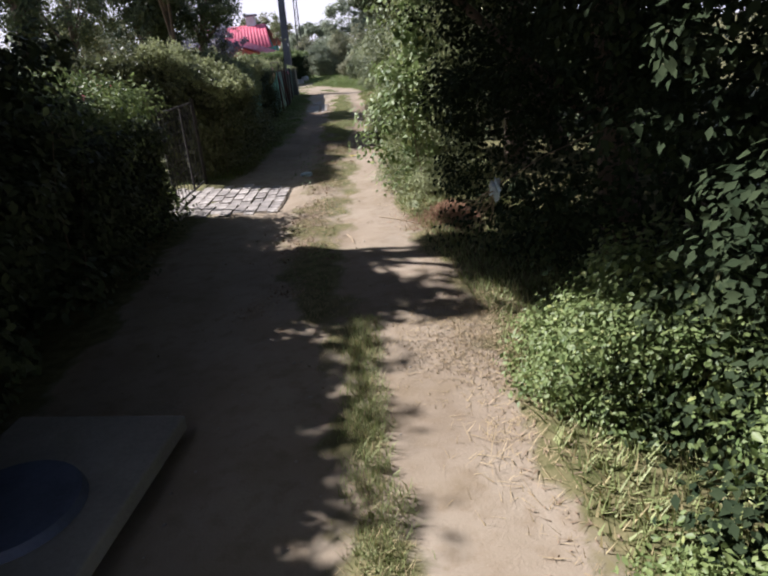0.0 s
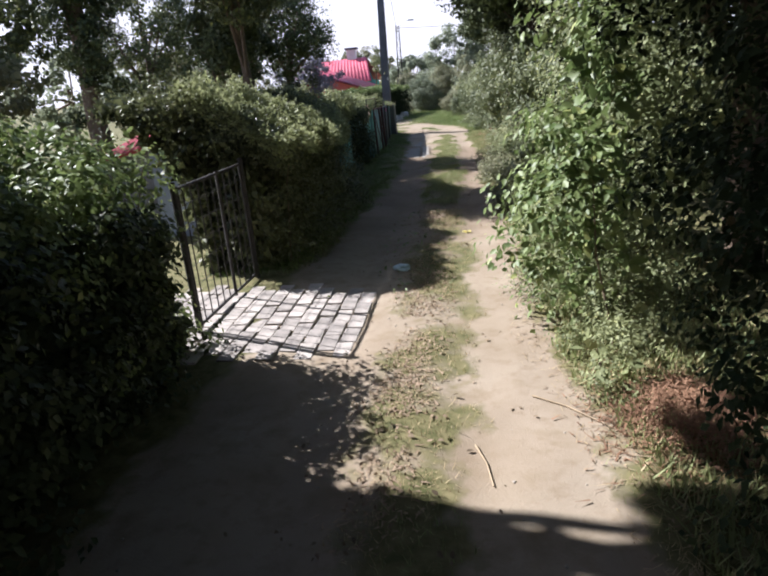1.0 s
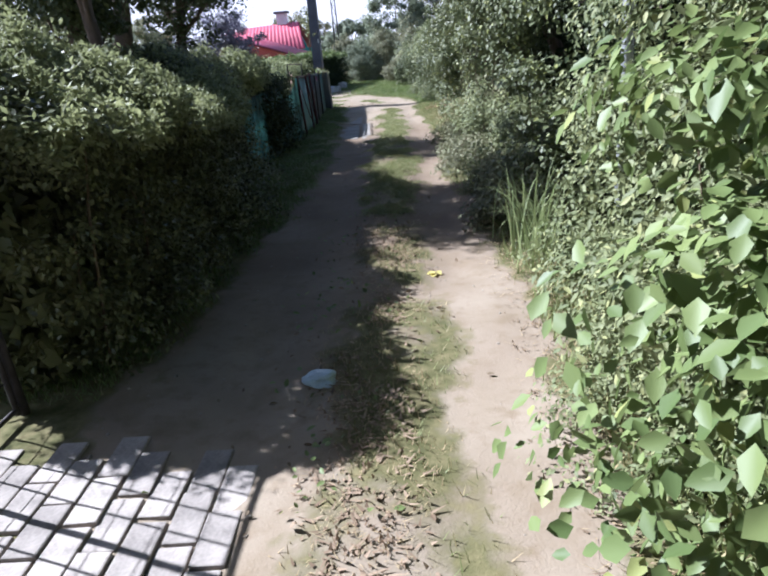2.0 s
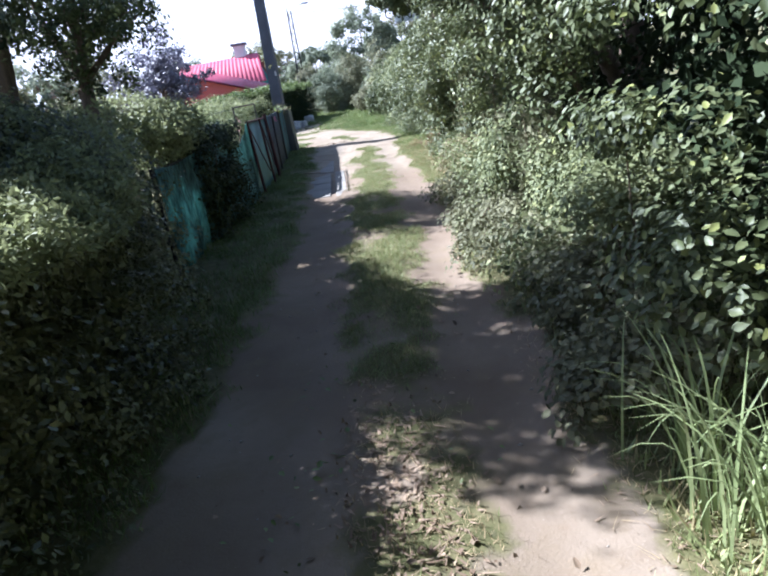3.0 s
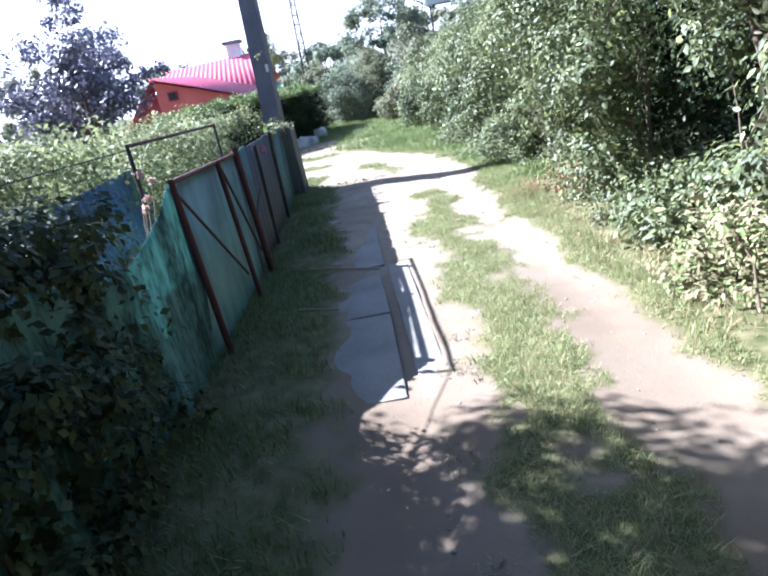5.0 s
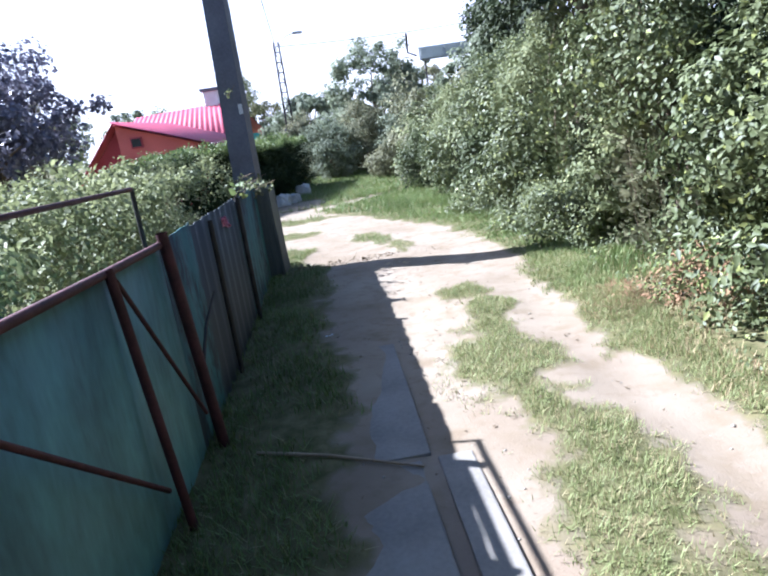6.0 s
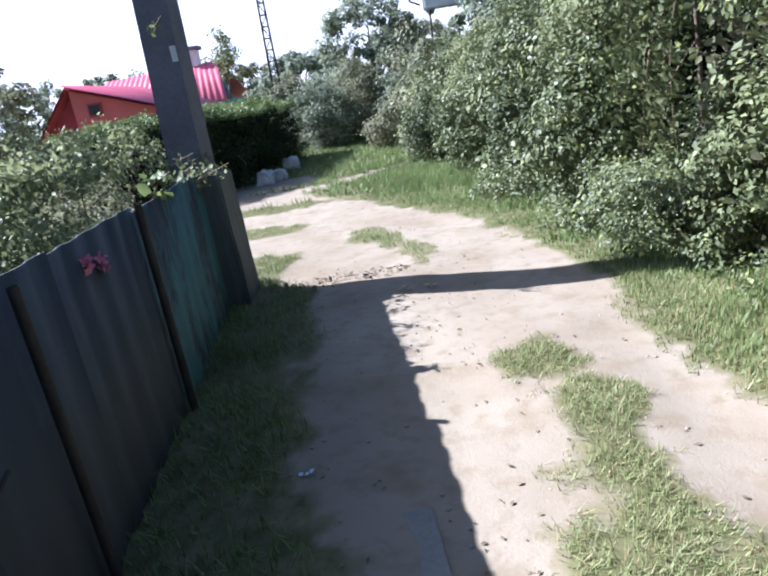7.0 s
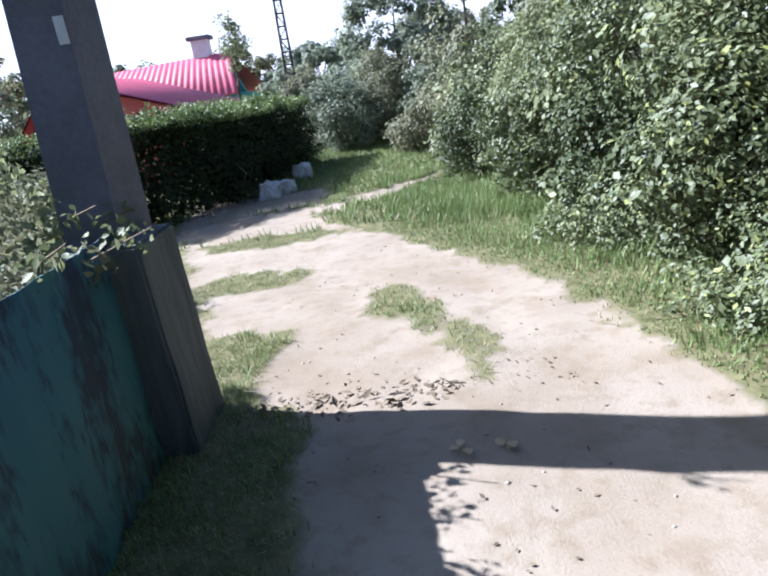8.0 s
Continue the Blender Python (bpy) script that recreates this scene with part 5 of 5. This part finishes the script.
    part("wall", prism([(-4.1, 0), (-3.95, 0), (-3.95, 1.3), (-4.1, 1.3)], 36.2, 41.0), M_WALLRED, ob)
    ridged_roof("roof", (-3.7, 35.8, 1.36), (-3.7, 41.2, 1.36), (-7.35, 41.2, 2.6), (-7.35, 35.8, 2.6), 0.24, ob, M_ROOF, "red sheet roof")
    ridged_roof("roof", (-8.75, 41.2, 0.98), (-8.75, 35.95, 0.98), (-7.32, 35.95, 2.6), (-7.32, 41.2, 2.6), 0.24, ob, M_ROOF)
    w = part("window", box((0.34, 0.06, 0.3), (-6.78, 35.99, 1.98), 0.01), M_WALLDARK, ob, "small dark window")
    part("pane", box((0.26, 0.01, 0.22), (-6.78, 35.95, 1.98)), M_GLASS, w)
    return tagged(ob, "orange-red annex with a sloping sheet roof and small window", "annex")


red_house()
red_annex()


def shed():
    ob = empty("shed", -3.05, 11.6, 0)
    part("wall", prism([(-0.1, 0), (0.5, 0), (0.5, 1.42), (0.2, 1.5), (-0.1, 1.3)], -0.6, 0.6), M_SHEDWALL, ob, "pale blue-grey sheet wall")
    ridged_roof("roof", (-0.85, -0.7, 1.16), (-0.12, -0.7, 1.3), (-0.05, 0.7, 1.5), (-0.85, 0.7, 1.42), 0.12, ob, M_WALLDARK, "dark purple-red ribbed roof")
    part("wall", prism([(-0.8, 0), (-0.11, 0), (-0.11, 1.27), (-0.8, 1.12)], -0.55, 0.6), M_POLE, ob, "dull grey side wall")
    return tagged(ob, "small shed with a purple-red ribbed roof behind the hedge", "shed")


shed()

def bare_pole(pts, r, mat, name, label, category):
    """A slim bare pole or trunk half hidden in the bushes."""
    p = np.array(pts, float)
    return tagged(mesh_part(name, tubes_mesh(name, [(p, np.linspace(r, r * 0.8, len(p)))], mat, 9)), label, category)


bare_pole([(2.62, 10.8, -0.1), (2.6, 10.8, 1.5), (2.57, 10.82, 3.6)], 0.045, M_GALV, "metal_pole", "slim blue-grey metal pole standing in the bushes", "pole")
bare_pole([(2.9, 24.6, -0.1), (2.7, 24.65, 1.2), (2.4, 24.7, 2.4), (2.25, 24.75, 3.4)], 0.032, M_PALEBARK, "bare_trunk", "pale slanting bare trunk among the leaves", "trunk")


def hanging_branch():
    """A drooping twig of broad leaves over the lane, from the spreading tree."""
    ob = empty("hanging_branch", 1.85, 2.75, 2.2)
    line = np.array([(1.2, 1.3, 1.9), (0.6, 0.5, 0.75), (0.1, 0.1, 0.16), (-0.02, 0, 0.0)])
    mesh_part("twig", tubes_mesh("twig", [(line, np.array([0.02, 0.012, 0.005, 0.003]))], M_BARK, 6), ob)
    rng = np.random.default_rng(66)
    t = rng.uniform(0.35, 1.0, 26)
    at = np.stack([np.interp(t, [0, 0.4, 0.8, 1], line[:, k]) for k in range(3)], 1) + rng.normal(size=(26, 3)) * 0.03
    mesh_part("leaves", leaves_mesh("leaves", at, np.array([[0, 0, 1.0]] * 26), 0.11, 0.07, M_PALE, rng, 0.5, droop=1.2), ob)
    return tagged(ob, "drooping twig of broad leaves hanging over the lane", "branch")


hanging_branch()

# ---- beyond: lattice mast, street lamp arm, roof panel, cables ----


def lattice_mast():
    ob = empty("lattice_mast", -3.06, 41.5, 0)
    w0, w1, h = 0.15, 0.09, 4.85
    for a, b in ((-1, -1), (1, -1), (1, 1), (-1, 1)):
        mesh_part("leg", tubes_mesh("leg", [bar((a * w0, b * w0, 0), (a * w1, b * w1, h), 0.022, 0.018)], M_IRON), ob)
    n = 14
    for k in range(n):
        z0, z1 = h * k / n, h * (k + 1) / n
        q0, q1 = w0 + (w1 - w0) * k / n, w0 + (w1 - w0) * (k + 1) / n
        for b in (-1, 1):
            mesh_part("lace", tubes_mesh("lace", [bar((-q0, b * q0, z0), (q0, b * q0, z0), 0.013), bar((-q0 * (1 if k % 2 else -1), b * q0, z0), (q1 * (1 if k % 2 else -1), b * q1, z1), 0.009)], M_IRON, 5), ob)
    part("plinth", box((0.4, 0.4, 1.9), (0, 0, 0.9), 0.02), M_POLE, ob, "concrete plinth")
    arm = mesh_part("arm", tubes_mesh("arm", [(np.array([(0.05, 0, 4.7), (0.4, 0, 5.02), (0.7, 0, 5.06)]), np.array([0.02, 0.018, 0.016]))], M_GALV), ob)
    part("lamp_head", box((0.36, 0.14, 0.08), (0.82, 0, 5.07), 0.025), M_GALV, arm, "grey street lamp head")
    return tagged(ob, "dark iron lattice mast with a street lamp arm", "lattice mast")


lattice_mast()


def panel_rack():
    ob = empty("panel_rack", 2.9, 41.3, 0)
    for x in (-0.7, 0.75):
        mesh_part("post", tubes_mesh("post", [bar((x, 0.2, 0), (x, 0.2, 3.9), 0.035)], M_IRON), ob)
    part("panel", box((0.84, 0.05, 0.42), (-0.44, 0, 3.75), 0.008, Matrix.Rotation(radians(-22), 4, "X")), M_PANEL, ob, "grey-green panel")
    part("panel", box((0.84, 0.05, 0.42), (0.44, 0, 3.75), 0.008, Matrix.Rotation(radians(-22), 4, "X")), M_PANEL, ob, "grey-green panel")
    part("frame", box((1.83, 0.03, 0.5), (0, 0.045, 3.75), 0.008, Matrix.Rotation(radians(-22), 4, "X")), M_GALV, ob)
    mesh_part("pipe", tubes_mesh("pipe", [(np.array([(-1.3, 0, 4.5), (-1.32, 0, 3.85), (-1.0, 0, 3.7)]), np.array([0.04, 0.035, 0.03]))], M_IRON), ob, "thin stove pipe")
    return tagged(ob, "dark panel on posts above the distant trees", "panel")


panel_rack()


def cable(name, a, b, sag, r):
    t = np.linspace(0, 1, 24)[:, None]
    p = np.array(a) + (np.array(b) - np.array(a)) * t
    p[:, 2] -= sag * 4 * (t * (1 - t))[:, 0]
    return tagged(mesh_part(name, tubes_mesh(name, [(p, np.full(24, r))], M_WIRE, 5)), "thin black overhead cable", "cable", "overhead cables")


cable("cable", (-3.06, 41.5, 4.7), (9, 41.0, 4.9), 0.25, 0.012)
cable("cable", (-3.06, 41.5, 4.5), (-1.76, 26.05, 7.2), 0.3, 0.012)

# ---- stones, sticks, small things ----


def boulder(x, y, sx, sy, sz, seed, label):
    bm = bmesh.new()
    bmesh.ops.create_icosphere(bm, subdivisions=3, radius=1)
    for v in bm.verts:
        k = 1 + 0.35 * noise.noise(v.co * 1.3 + Vector((seed, 0, 0))) + 0.16 * noise.noise(v.co * 4 + Vector((0, seed, 0)))
        k /= max(abs(v.co.x), abs(v.co.y), abs(v.co.z)) ** 0.75
        v.co = Vector((v.co.x * sx * k, v.co.y * sy * k, max(v.co.z * sz * k, -0.4 * sz)))
    ob = part("boulder", bm, M_STONE)
    ob.location = (x, y, 0.3 * sz)
    return tagged(ob, label, "boulder", "boulders by the hedge")


boulder(-2.5, 32.7, 0.18, 0.16, 0.2, 1, "rough pale grey boulder beside the lane")
boulder(-2.25, 33.0, 0.15, 0.14, 0.17, 2, "rough pale grey boulder beside the lane")
boulder(-2.18, 34.6, 0.2, 0.15, 0.21, 3, "squarish pale grey boulder beside the lane")


def stick(pts, r, label):
    p = np.array(pts, float)
    p[:, 2] = ground_z(p[:, 0], p[:, 1]) + r + 0.004
    return tagged(mesh_part("stick", tubes_mesh("stick", [(p, np.linspace(r, r * 0.6, len(p)))], M_STRAWSTEM, 6)), label, "stick", "sticks on the lane")


M_STRAWSTEM = material("dry_stem", (0.30, 0.23, 0.15), 0.85, var=0.25)
stick([(1.31, 5.93, 0), (1.37, 5.75, 0), (1.4, 5.55, 0)], 0.006, "pale dry stick lying on the earth")
stick([(1.66, 6.42, 0), (1.85, 6.3, 0), (2.1, 6.02, 0)], 0.006, "long pale dry stick lying on the earth")
stick([(-1.08, 20.98, 0), (-0.7, 20.87, 0), (-0.25, 20.7, 0)], 0.011, "long pale stick lying across the grass and the slabs")
stick([(-0.87, 19.95, 0), (-0.55, 19.87, 0)], 0.01, "short pale stick lying in the grass")


def fallen_leaf(x, y, s, mat, label, seed):
    rng = np.random.default_rng(seed)
    at = np.array([[0, 0, 0.0]] * 3) + rng.normal(size=(3, 3)) * [0.02, 0.02, 0.004]
    ob = mesh_part("fallen_leaf", leaves_mesh("fallen_leaf", at, np.array([[0, 0, 1.0]] * 3), s, s * 0.8, mat, rng, 0.15))
    ob.location = (x, y, float(ground_z(x, y)) + 0.02)
    return tagged(ob, label, "leaf")


rngt = np.random.default_rng(55)
pt = np.concatenate([np.stack([rngt.uniform(-1.3, 0.4, 130), 25.55 + rngt.normal(size=130) * 0.12, np.zeros(130)], 1), np.stack([rngt.uniform(-1.5, 1.1, 420), rngt.uniform(20.5, 29.5, 420), np.zeros(420)], 1), np.stack([rngt.uniform(0.0, 1.7, 300), rngt.uniform(2, 20, 300), np.zeros(300)], 1)])
pt[:, 2] = ground_z(pt[:, 0], pt[:, 1]) + 0.004
pe = np.stack([rngt.normal(size=90) * 0.17 - 0.02, rngt.uniform(20.8, 24.6, 90), np.zeros(90)], 1)
pt = np.concatenate([pt, pe])
pt = pt[vnoise(pt[:, 0], pt[:, 1], 2.4, 31) > rngt.uniform(-0.5, 0.35, len(pt))]
pt[:, 2] = ground_z(pt[:, 0], pt[:, 1]) + 0.006
tagged(mesh_part("leaf_litter", leaves_mesh("leaf_litter", pt, np.array([[0, 0, 1.0]] * len(pt)), 0.03, 0.016, M_DEBRIS, rngt, 0.35, simple=True)), "small dark dead leaves and bits strewn on the bare earth", "litter", kind="stuff")
pt = np.stack([rngt.uniform(-1.4, 2.2, 900), rngt.uniform(0.5, 30, 900)], 1)
pt = pt[turf(pt[:, 0], pt[:, 1]) < 0.4]
pz = ground_z(pt[:, 0], pt[:, 1])
rock = np.array([(1, 0, 0), (0, 1, 0), (-1, 0, 0), (0, -1, 0), (0, 0, 1), (0, 0, -1)], float)
rock_f = np.array([(0, 1, 4), (1, 2, 4), (2, 3, 4), (3, 0, 4), (1, 0, 5), (2, 1, 5), (3, 2, 5), (0, 3, 5)])
rs = rngt.uniform(0.005, 0.016, len(pt))[:, None, None] * rngt.uniform(0.6, 1.3, (len(pt), 6, 1)) * np.array([1, 1, 0.6])
rv = np.concatenate([pt, pz[:, None]], 1)[:, None] + rock[None] * rs
tagged(mesh_part("pebbles", raw_mesh("pebbles", rv.reshape(-1, 3), (np.arange(len(pt))[:, None, None] * 6 + rock_f[None]).reshape(-1, 3), M_PEBBLE)), "small pale pebbles on the trodden earth", "pebbles", kind="stuff")


def sprig(x, y, z, r, n, seed, mat, label, size=0.045):
    """A loose bunch of vine leaves on a short shoot."""
    rng = np.random.default_rng(seed)
    ob = empty("vine_sprig", x, y, z)
    d = unit(rng.normal(size=(n, 3)))
    mesh_part("leaves", leaves_mesh("leaves", d * r * rng.uniform(0.3, 1, (n, 1)) * [1, 1, 0.6], d, size, size * 0.75, mat, rng), ob)
    mesh_part("shoot", tubes_mesh("shoot", [(np.array([(-0.1, 0.12, -0.1), (0, 0, 0), (r, -r * 0.4, 0.06)]), np.array([0.006, 0.005, 0.003]))], M_TWIG, 5), ob)
    return tagged(ob, label, "vine", "vine sprigs on the fence and pole")


sprig(-1.74, 25.3, 2.12, 0.07, 10, 301, M_PALE, "small vine sprig clinging to the pole")
sprig(-1.66, 25.3, 1.13, 0.16, 40, 302, M_PALE, "bright vine leaves where the fence meets the pole")
sprig(-1.55, 25.1, 1.06, 0.17, 60, 306, M_PALE, "vine leaves covering the top of the concrete stub")
sprig(-1.85, 25.25, 1.16, 0.2, 46, 303, M_PALE, "bright vine leaves where the fence meets the pole")
sprig(-1.6, 24.6, 1.13, 0.13, 26, 304, M_PALE, "bright vine leaves trailing over the fence")
sprig(-1.62, 24.9, 1.04, 0.17, 40, 310, M_GREY, "small vine leaves spilling over the top of the fence", 0.05)
sprig(-1.56, 24.0, 1.15, 0.1, 12, 305, M_WEED, "large yellow-green vine leaves hanging over the fence", 0.085)
rngc = np.random.default_rng(77)


def reed_clump(x, y, n, h, seed):
    """Long grass blades that rise from one root and arch over."""
    rng = np.random.default_rng(seed)
    t = np.linspace(0, 1, 7)[None, :]
    a, q = rng.uniform(0, 2 * np.pi, (n, 1)), rng.uniform(0.55, 1.1, (n, 1)) * h
    reach = rng.uniform(0.12, 0.45, (n, 1)) * q
    r, z = reach * t ** 1.7 * 1.5, q * (t - 0.5 * rng.uniform(0.4, 1.3, (n, 1)) * t ** 2.6)
    fx, fy = rng.normal(size=(n, 1)) * 0.1, rng.normal(size=(n, 1)) * 0.22
    mid = np.stack([fx + r * np.cos(a), fy + r * np.sin(a), z], -1)
    w = 0.007 * rng.uniform(0.6, 1.2, (n, 1)) * (1 - t) ** 0.5
    sd = np.stack([-np.sin(a) * w, np.cos(a) * w, 0 * w], -1)
    v = np.concatenate([mid - sd, mid + sd], 1)
    k, j = np.meshgrid(np.arange(n), np.arange(6), indexing="ij")
    f = np.stack([k * 14 + j, k * 14 + j + 1, k * 14 + j + 8, k * 14 + j + 7], -1).reshape(-1, 4)
    ob = mesh_part("grass_clump", raw_mesh("grass_clump", v.reshape(-1, 3), f, M_REED, True))
    ob.location = (x, y, float(ground_z(x, y)))
    return tagged(ob, "tall arching clump of bright reedy grass", "grass", kind="stuff")


reed_clump(2.02, 11.1, 110, 0.98, 78)
pc = np.stack([2.48 + rngc.normal(size=4200) * 0.2, 6.15 + rngc.normal(size=4200) * 0.24, rngc.uniform(0.0, 0.2, 4200)], 1)
pc[:, 2] *= np.exp(-((pc[:, 0] - 2.48) / 0.3) ** 2 - ((pc[:, 1] - 6.15) / 0.4) ** 2)
blades("leaf_pile", "heap of rust-brown dead leaves at the lane's edge", pc, 0.034, 0.005, M_RUSTLEAF, 79, 2.2, kind="stuff", category="leaf pile")
pq = np.stack([0.72 + rngc.normal(size=900) * 0.3, rngc.uniform(5.0, 13.5, 900), np.zeros(900)], 1)
pq = pq[vnoise(pq[:, 0], pq[:, 1], 3.0, 64) > rngc.uniform(-0.6, 0.5, len(pq))]
pq[:, 2] = ground_z(pq[:, 0], pq[:, 1]) + 0.012
for half, mat_, what in ((pq[::2], M_LITTER, "curled brown dead leaves lying on the crown of the lane"), (pq[1::2], M_DEBRIS, "dark dead leaves lying on the crown of the lane")):
    tagged(mesh_part("leaf_litter", leaves_mesh("leaf_litter", half, np.array([[0, 0, 1.0]] * len(half)), 0.04, 0.022, mat_, rngc, 0.6)), what, "litter", kind="stuff")
pw = np.stack([0.55 + rngc.normal(size=420) * 0.25, rngc.uniform(7.5, 13.0, 420), np.zeros(420)], 1)
pw = pw[vnoise(pw[:, 0], pw[:, 1], 2.4, 66) > rngc.uniform(-0.3, 0.6, len(pw))]
pw[:, 2] = ground_z(pw[:, 0], pw[:, 1]) + rngc.uniform(0.015, 0.05, len(pw))
tagged(mesh_part("seedlings", leaves_mesh("seedlings", pw, np.array([[0, 0, 1.0]] * len(pw)), 0.045, 0.026, M_WEED, rngc, 0.5)), "small broad-leaved green weeds in the trodden grass", "weeds", kind="stuff")
fallen_leaf(1.22, 10.75, 0.075, M_YELLOW, "bright yellow fallen leaf on the grass", 7)
pl = np.stack([rngc.uniform(-1.35, -0.1, 150), 25.42 + rngc.normal(size=150) * 0.07, np.zeros(150)], 1)
pl[:, 2] = ground_z(pl[:, 0], pl[:, 1]) + 0.008
tagged(mesh_part("leaf_litter", leaves_mesh("leaf_litter", pl, np.array([[0, 0, 1.0]] * 150), 0.06, 0.028, M_DEBRIS, rngc, 0.5, simple=True)), "drift of dark dead leaves on the bare earth", "litter", kind="stuff")
fallen_leaf(-0.22, 24.9, 0.06, M_STRAW, "pale dry leaf lying in the pole's shadow", 8)
fallen_leaf(-0.05, 24.85, 0.06, M_STRAW, "pale dry leaf lying in the pole's shadow", 9)


def well_cover():
    ob = empty("well_cover", 0.0, 1.75, 0.0, -6)
    part("slab", box((0.98, 1.5, 0.09), (0, 0, 0.035), 0.015), M_CONC, ob, "pale concrete slab")
    bm = bmesh.new()
    bmesh.ops.create_cone(bm, cap_ends=True, segments=40, radius1=0.33, radius2=0.31, depth=0.05, matrix=Matrix.Translation((-0.02, 0.0, 0.1)))
    part("lid", bm, M_BLUE, ob, "dark round blue-grey lid")
    return tagged(ob, "pale concrete well cover with a dark round lid", "well cover")


well_cover()


def litter_bag(x, y):
    bm = bmesh.new()
    bmesh.ops.create_icosphere(bm, subdivisions=3, radius=0.1)
    for v in bm.verts:
        k = 1 + 0.5 * noise.noise(v.co * 14)
        v.co = Vector((v.co.x * k, v.co.y * k * 0.7, max(-0.01, v.co.z * k * 0.5)))
    ob = part("crumpled_bag", bm, M_BAG)
    ob.location = (x, y, float(ground_z(x, y)) + 0.012)
    return tagged(ob, "crumpled pale blue plastic bag on the lane", "litter")


M_BAG = material("pale_plastic", (0.45, 0.55, 0.62), 0.4, var=0.15)
litter_bag(0.55, 9.15)


def caught_bag():
    """A torn scrap of pale plastic caught on a dry stem with short hanging roots."""
    ob = empty("torn_bag", 2.5, 3.62, 0.0)
    c = Vector((0, 0, 0.93))
    bm = bmesh.new()
    bmesh.ops.create_icosphere(bm, subdivisions=3, radius=0.055, matrix=Matrix.Translation(c))
    for v in bm.verts:
        d = v.co - c
        k = 1 + 0.9 * noise.noise(d * 30) + 0.4 * noise.noise(d * 70)
        v.co = c + Vector((d.x * k * 0.6, d.y * k, d.z * k * 1.1))
    part("scrap", bm, M_BAG, ob)
    mesh_part("stem", tubes_mesh("stem", [(np.array([(0.75, 0.15, 1.25), (0.35, 0.05, 1.12), (0, 0, 0.95)]), np.array([0.007, 0.005, 0.003]))], M_TWIG, 5), ob)
    rng = np.random.default_rng(91)
    t = np.linspace(0, 1, 7)
    for _ in range(9):
        sweep, ph, drop = rng.uniform(-0.2, 0.05), rng.uniform(0, 6), rng.uniform(0.05, 0.24)
        p = np.stack([0.03 * t - 0.3 * t * rng.uniform(0, 1), sweep * t + 0.02 * np.sin(t * 9 + ph), 0.93 - drop * t + 0.025 * np.cos(t * 8 + ph) * t], 1)
        mesh_part("root", tubes_mesh("root", [(p, np.linspace(0.004, 0.002, 7))], M_STRAWSTEM, 5), ob, "thin pale dry root")
    return tagged(ob, "torn pale plastic scrap caught on dry hanging roots", "litter")


caught_bag()
fallen_leaf(-0.8, 22.68, 0.03, M_BAG, "small pale scrap lying in the shaded grass", 10)

def leaf_heap(x, y, rx, ry, h, n, length, wide, mat, seed, label):
    """A low heap of fallen matter lying on the earth."""
    rng = np.random.default_rng(seed)
    q = np.stack([x + rng.normal(size=n) * rx, y + rng.normal(size=n) * ry, rng.uniform(0.0, h, n)], 1)
    q[:, 2] *= np.exp(-((q[:, 0] - x) / (1.4 * rx)) ** 2 - ((q[:, 1] - y) / (1.4 * ry)) ** 2)
    q[:, 2] += ground_z(q[:, 0], q[:, 1])
    return blades("leaf_pile", label, q, length, wide, mat, seed, 2.2, kind="stuff", category="leaf pile")


leaf_heap(2.35, 3.3, 0.3, 0.35, 0.05, 3800, 0.026, 0.003, M_DRYSTRAW, 80, "flattened brown straw and leaves under the dark bushes")
leaf_heap(1.48, 22.55, 0.13, 0.22, 0.15, 600, 0.07, 0.0025, M_RUSTWEED, 82, "tangle of rust-brown withered twigs on the bank")
leaf_heap(2.28, 2.2, 0.14, 0.3, 0.03, 240, 0.05, 0.002, M_STRAW, 81, "broken dry straw strewn beside the weeds")
# ---- pieces: paving and slabs ----


def paver_mesh(w, d, h, seed):
    bm = box((w, d, h), (0, 0, 0), 0.008)
    me = bpy.data.meshes.new("paver")
    bm.to_mesh(me)
    bm.free()
    me.materials.append(M_PAVER)
    return me


paving = tagged(empty("pavement", 0, 0, 0), "worn pale paving blocks in front of the gate", "pavement", kind="structure")
PM = paver_mesh(0.136, 0.282, 0.06, 0)
prng = random.Random(4)
for i in range(17):
    for j in range(6):
        px = 0.30 - i * 0.145
        py = 7.17 + j * 0.29 + (0.145 if i % 2 else 0) - 0.02 * i
        if py > 8.55 + (0.3 if i > 9 else 0.1 * prng.random()) or (i > 9 and py < 7.4):
            continue
        ob = new("paver", PM)
        ob.parent = paving
        ob.matrix_world = pose(px + prng.uniform(-0.004, 0.004), py + prng.uniform(-0.006, 0.006), float(ground_z(px, py)) - 0.016 + prng.uniform(-0.004, 0.004), prng.uniform(-1.2, 1.2), prng.uniform(-1.5, 1.5), prng.uniform(-1.5, 1.5) + 2)

track = tagged(empty("shadow_line_slabs", 0, 0, 0), "concrete slabs added in the rut where trellis shadow lines fall", "concrete track", kind="structure")
for cx, cy, w, d, rz in ((-0.33, 19.06, 0.42, 1.2, 4), (-0.42, 20.22, 0.42, 1.08, 5), (0.0, 19.62, 0.17, 2.35, 4.5), (-0.47, 21.6, 0.42, 1.6, 4)):
    bm = box((w, d, 0.08), (0, 0, 0), 0.01)
    ob = part("slab", bm, M_CONC, track)
    ob.matrix_world = pose(cx, cy, -0.05, prng.uniform(-0.4, 0.4), prng.uniform(-0.6, 0.6), rz)
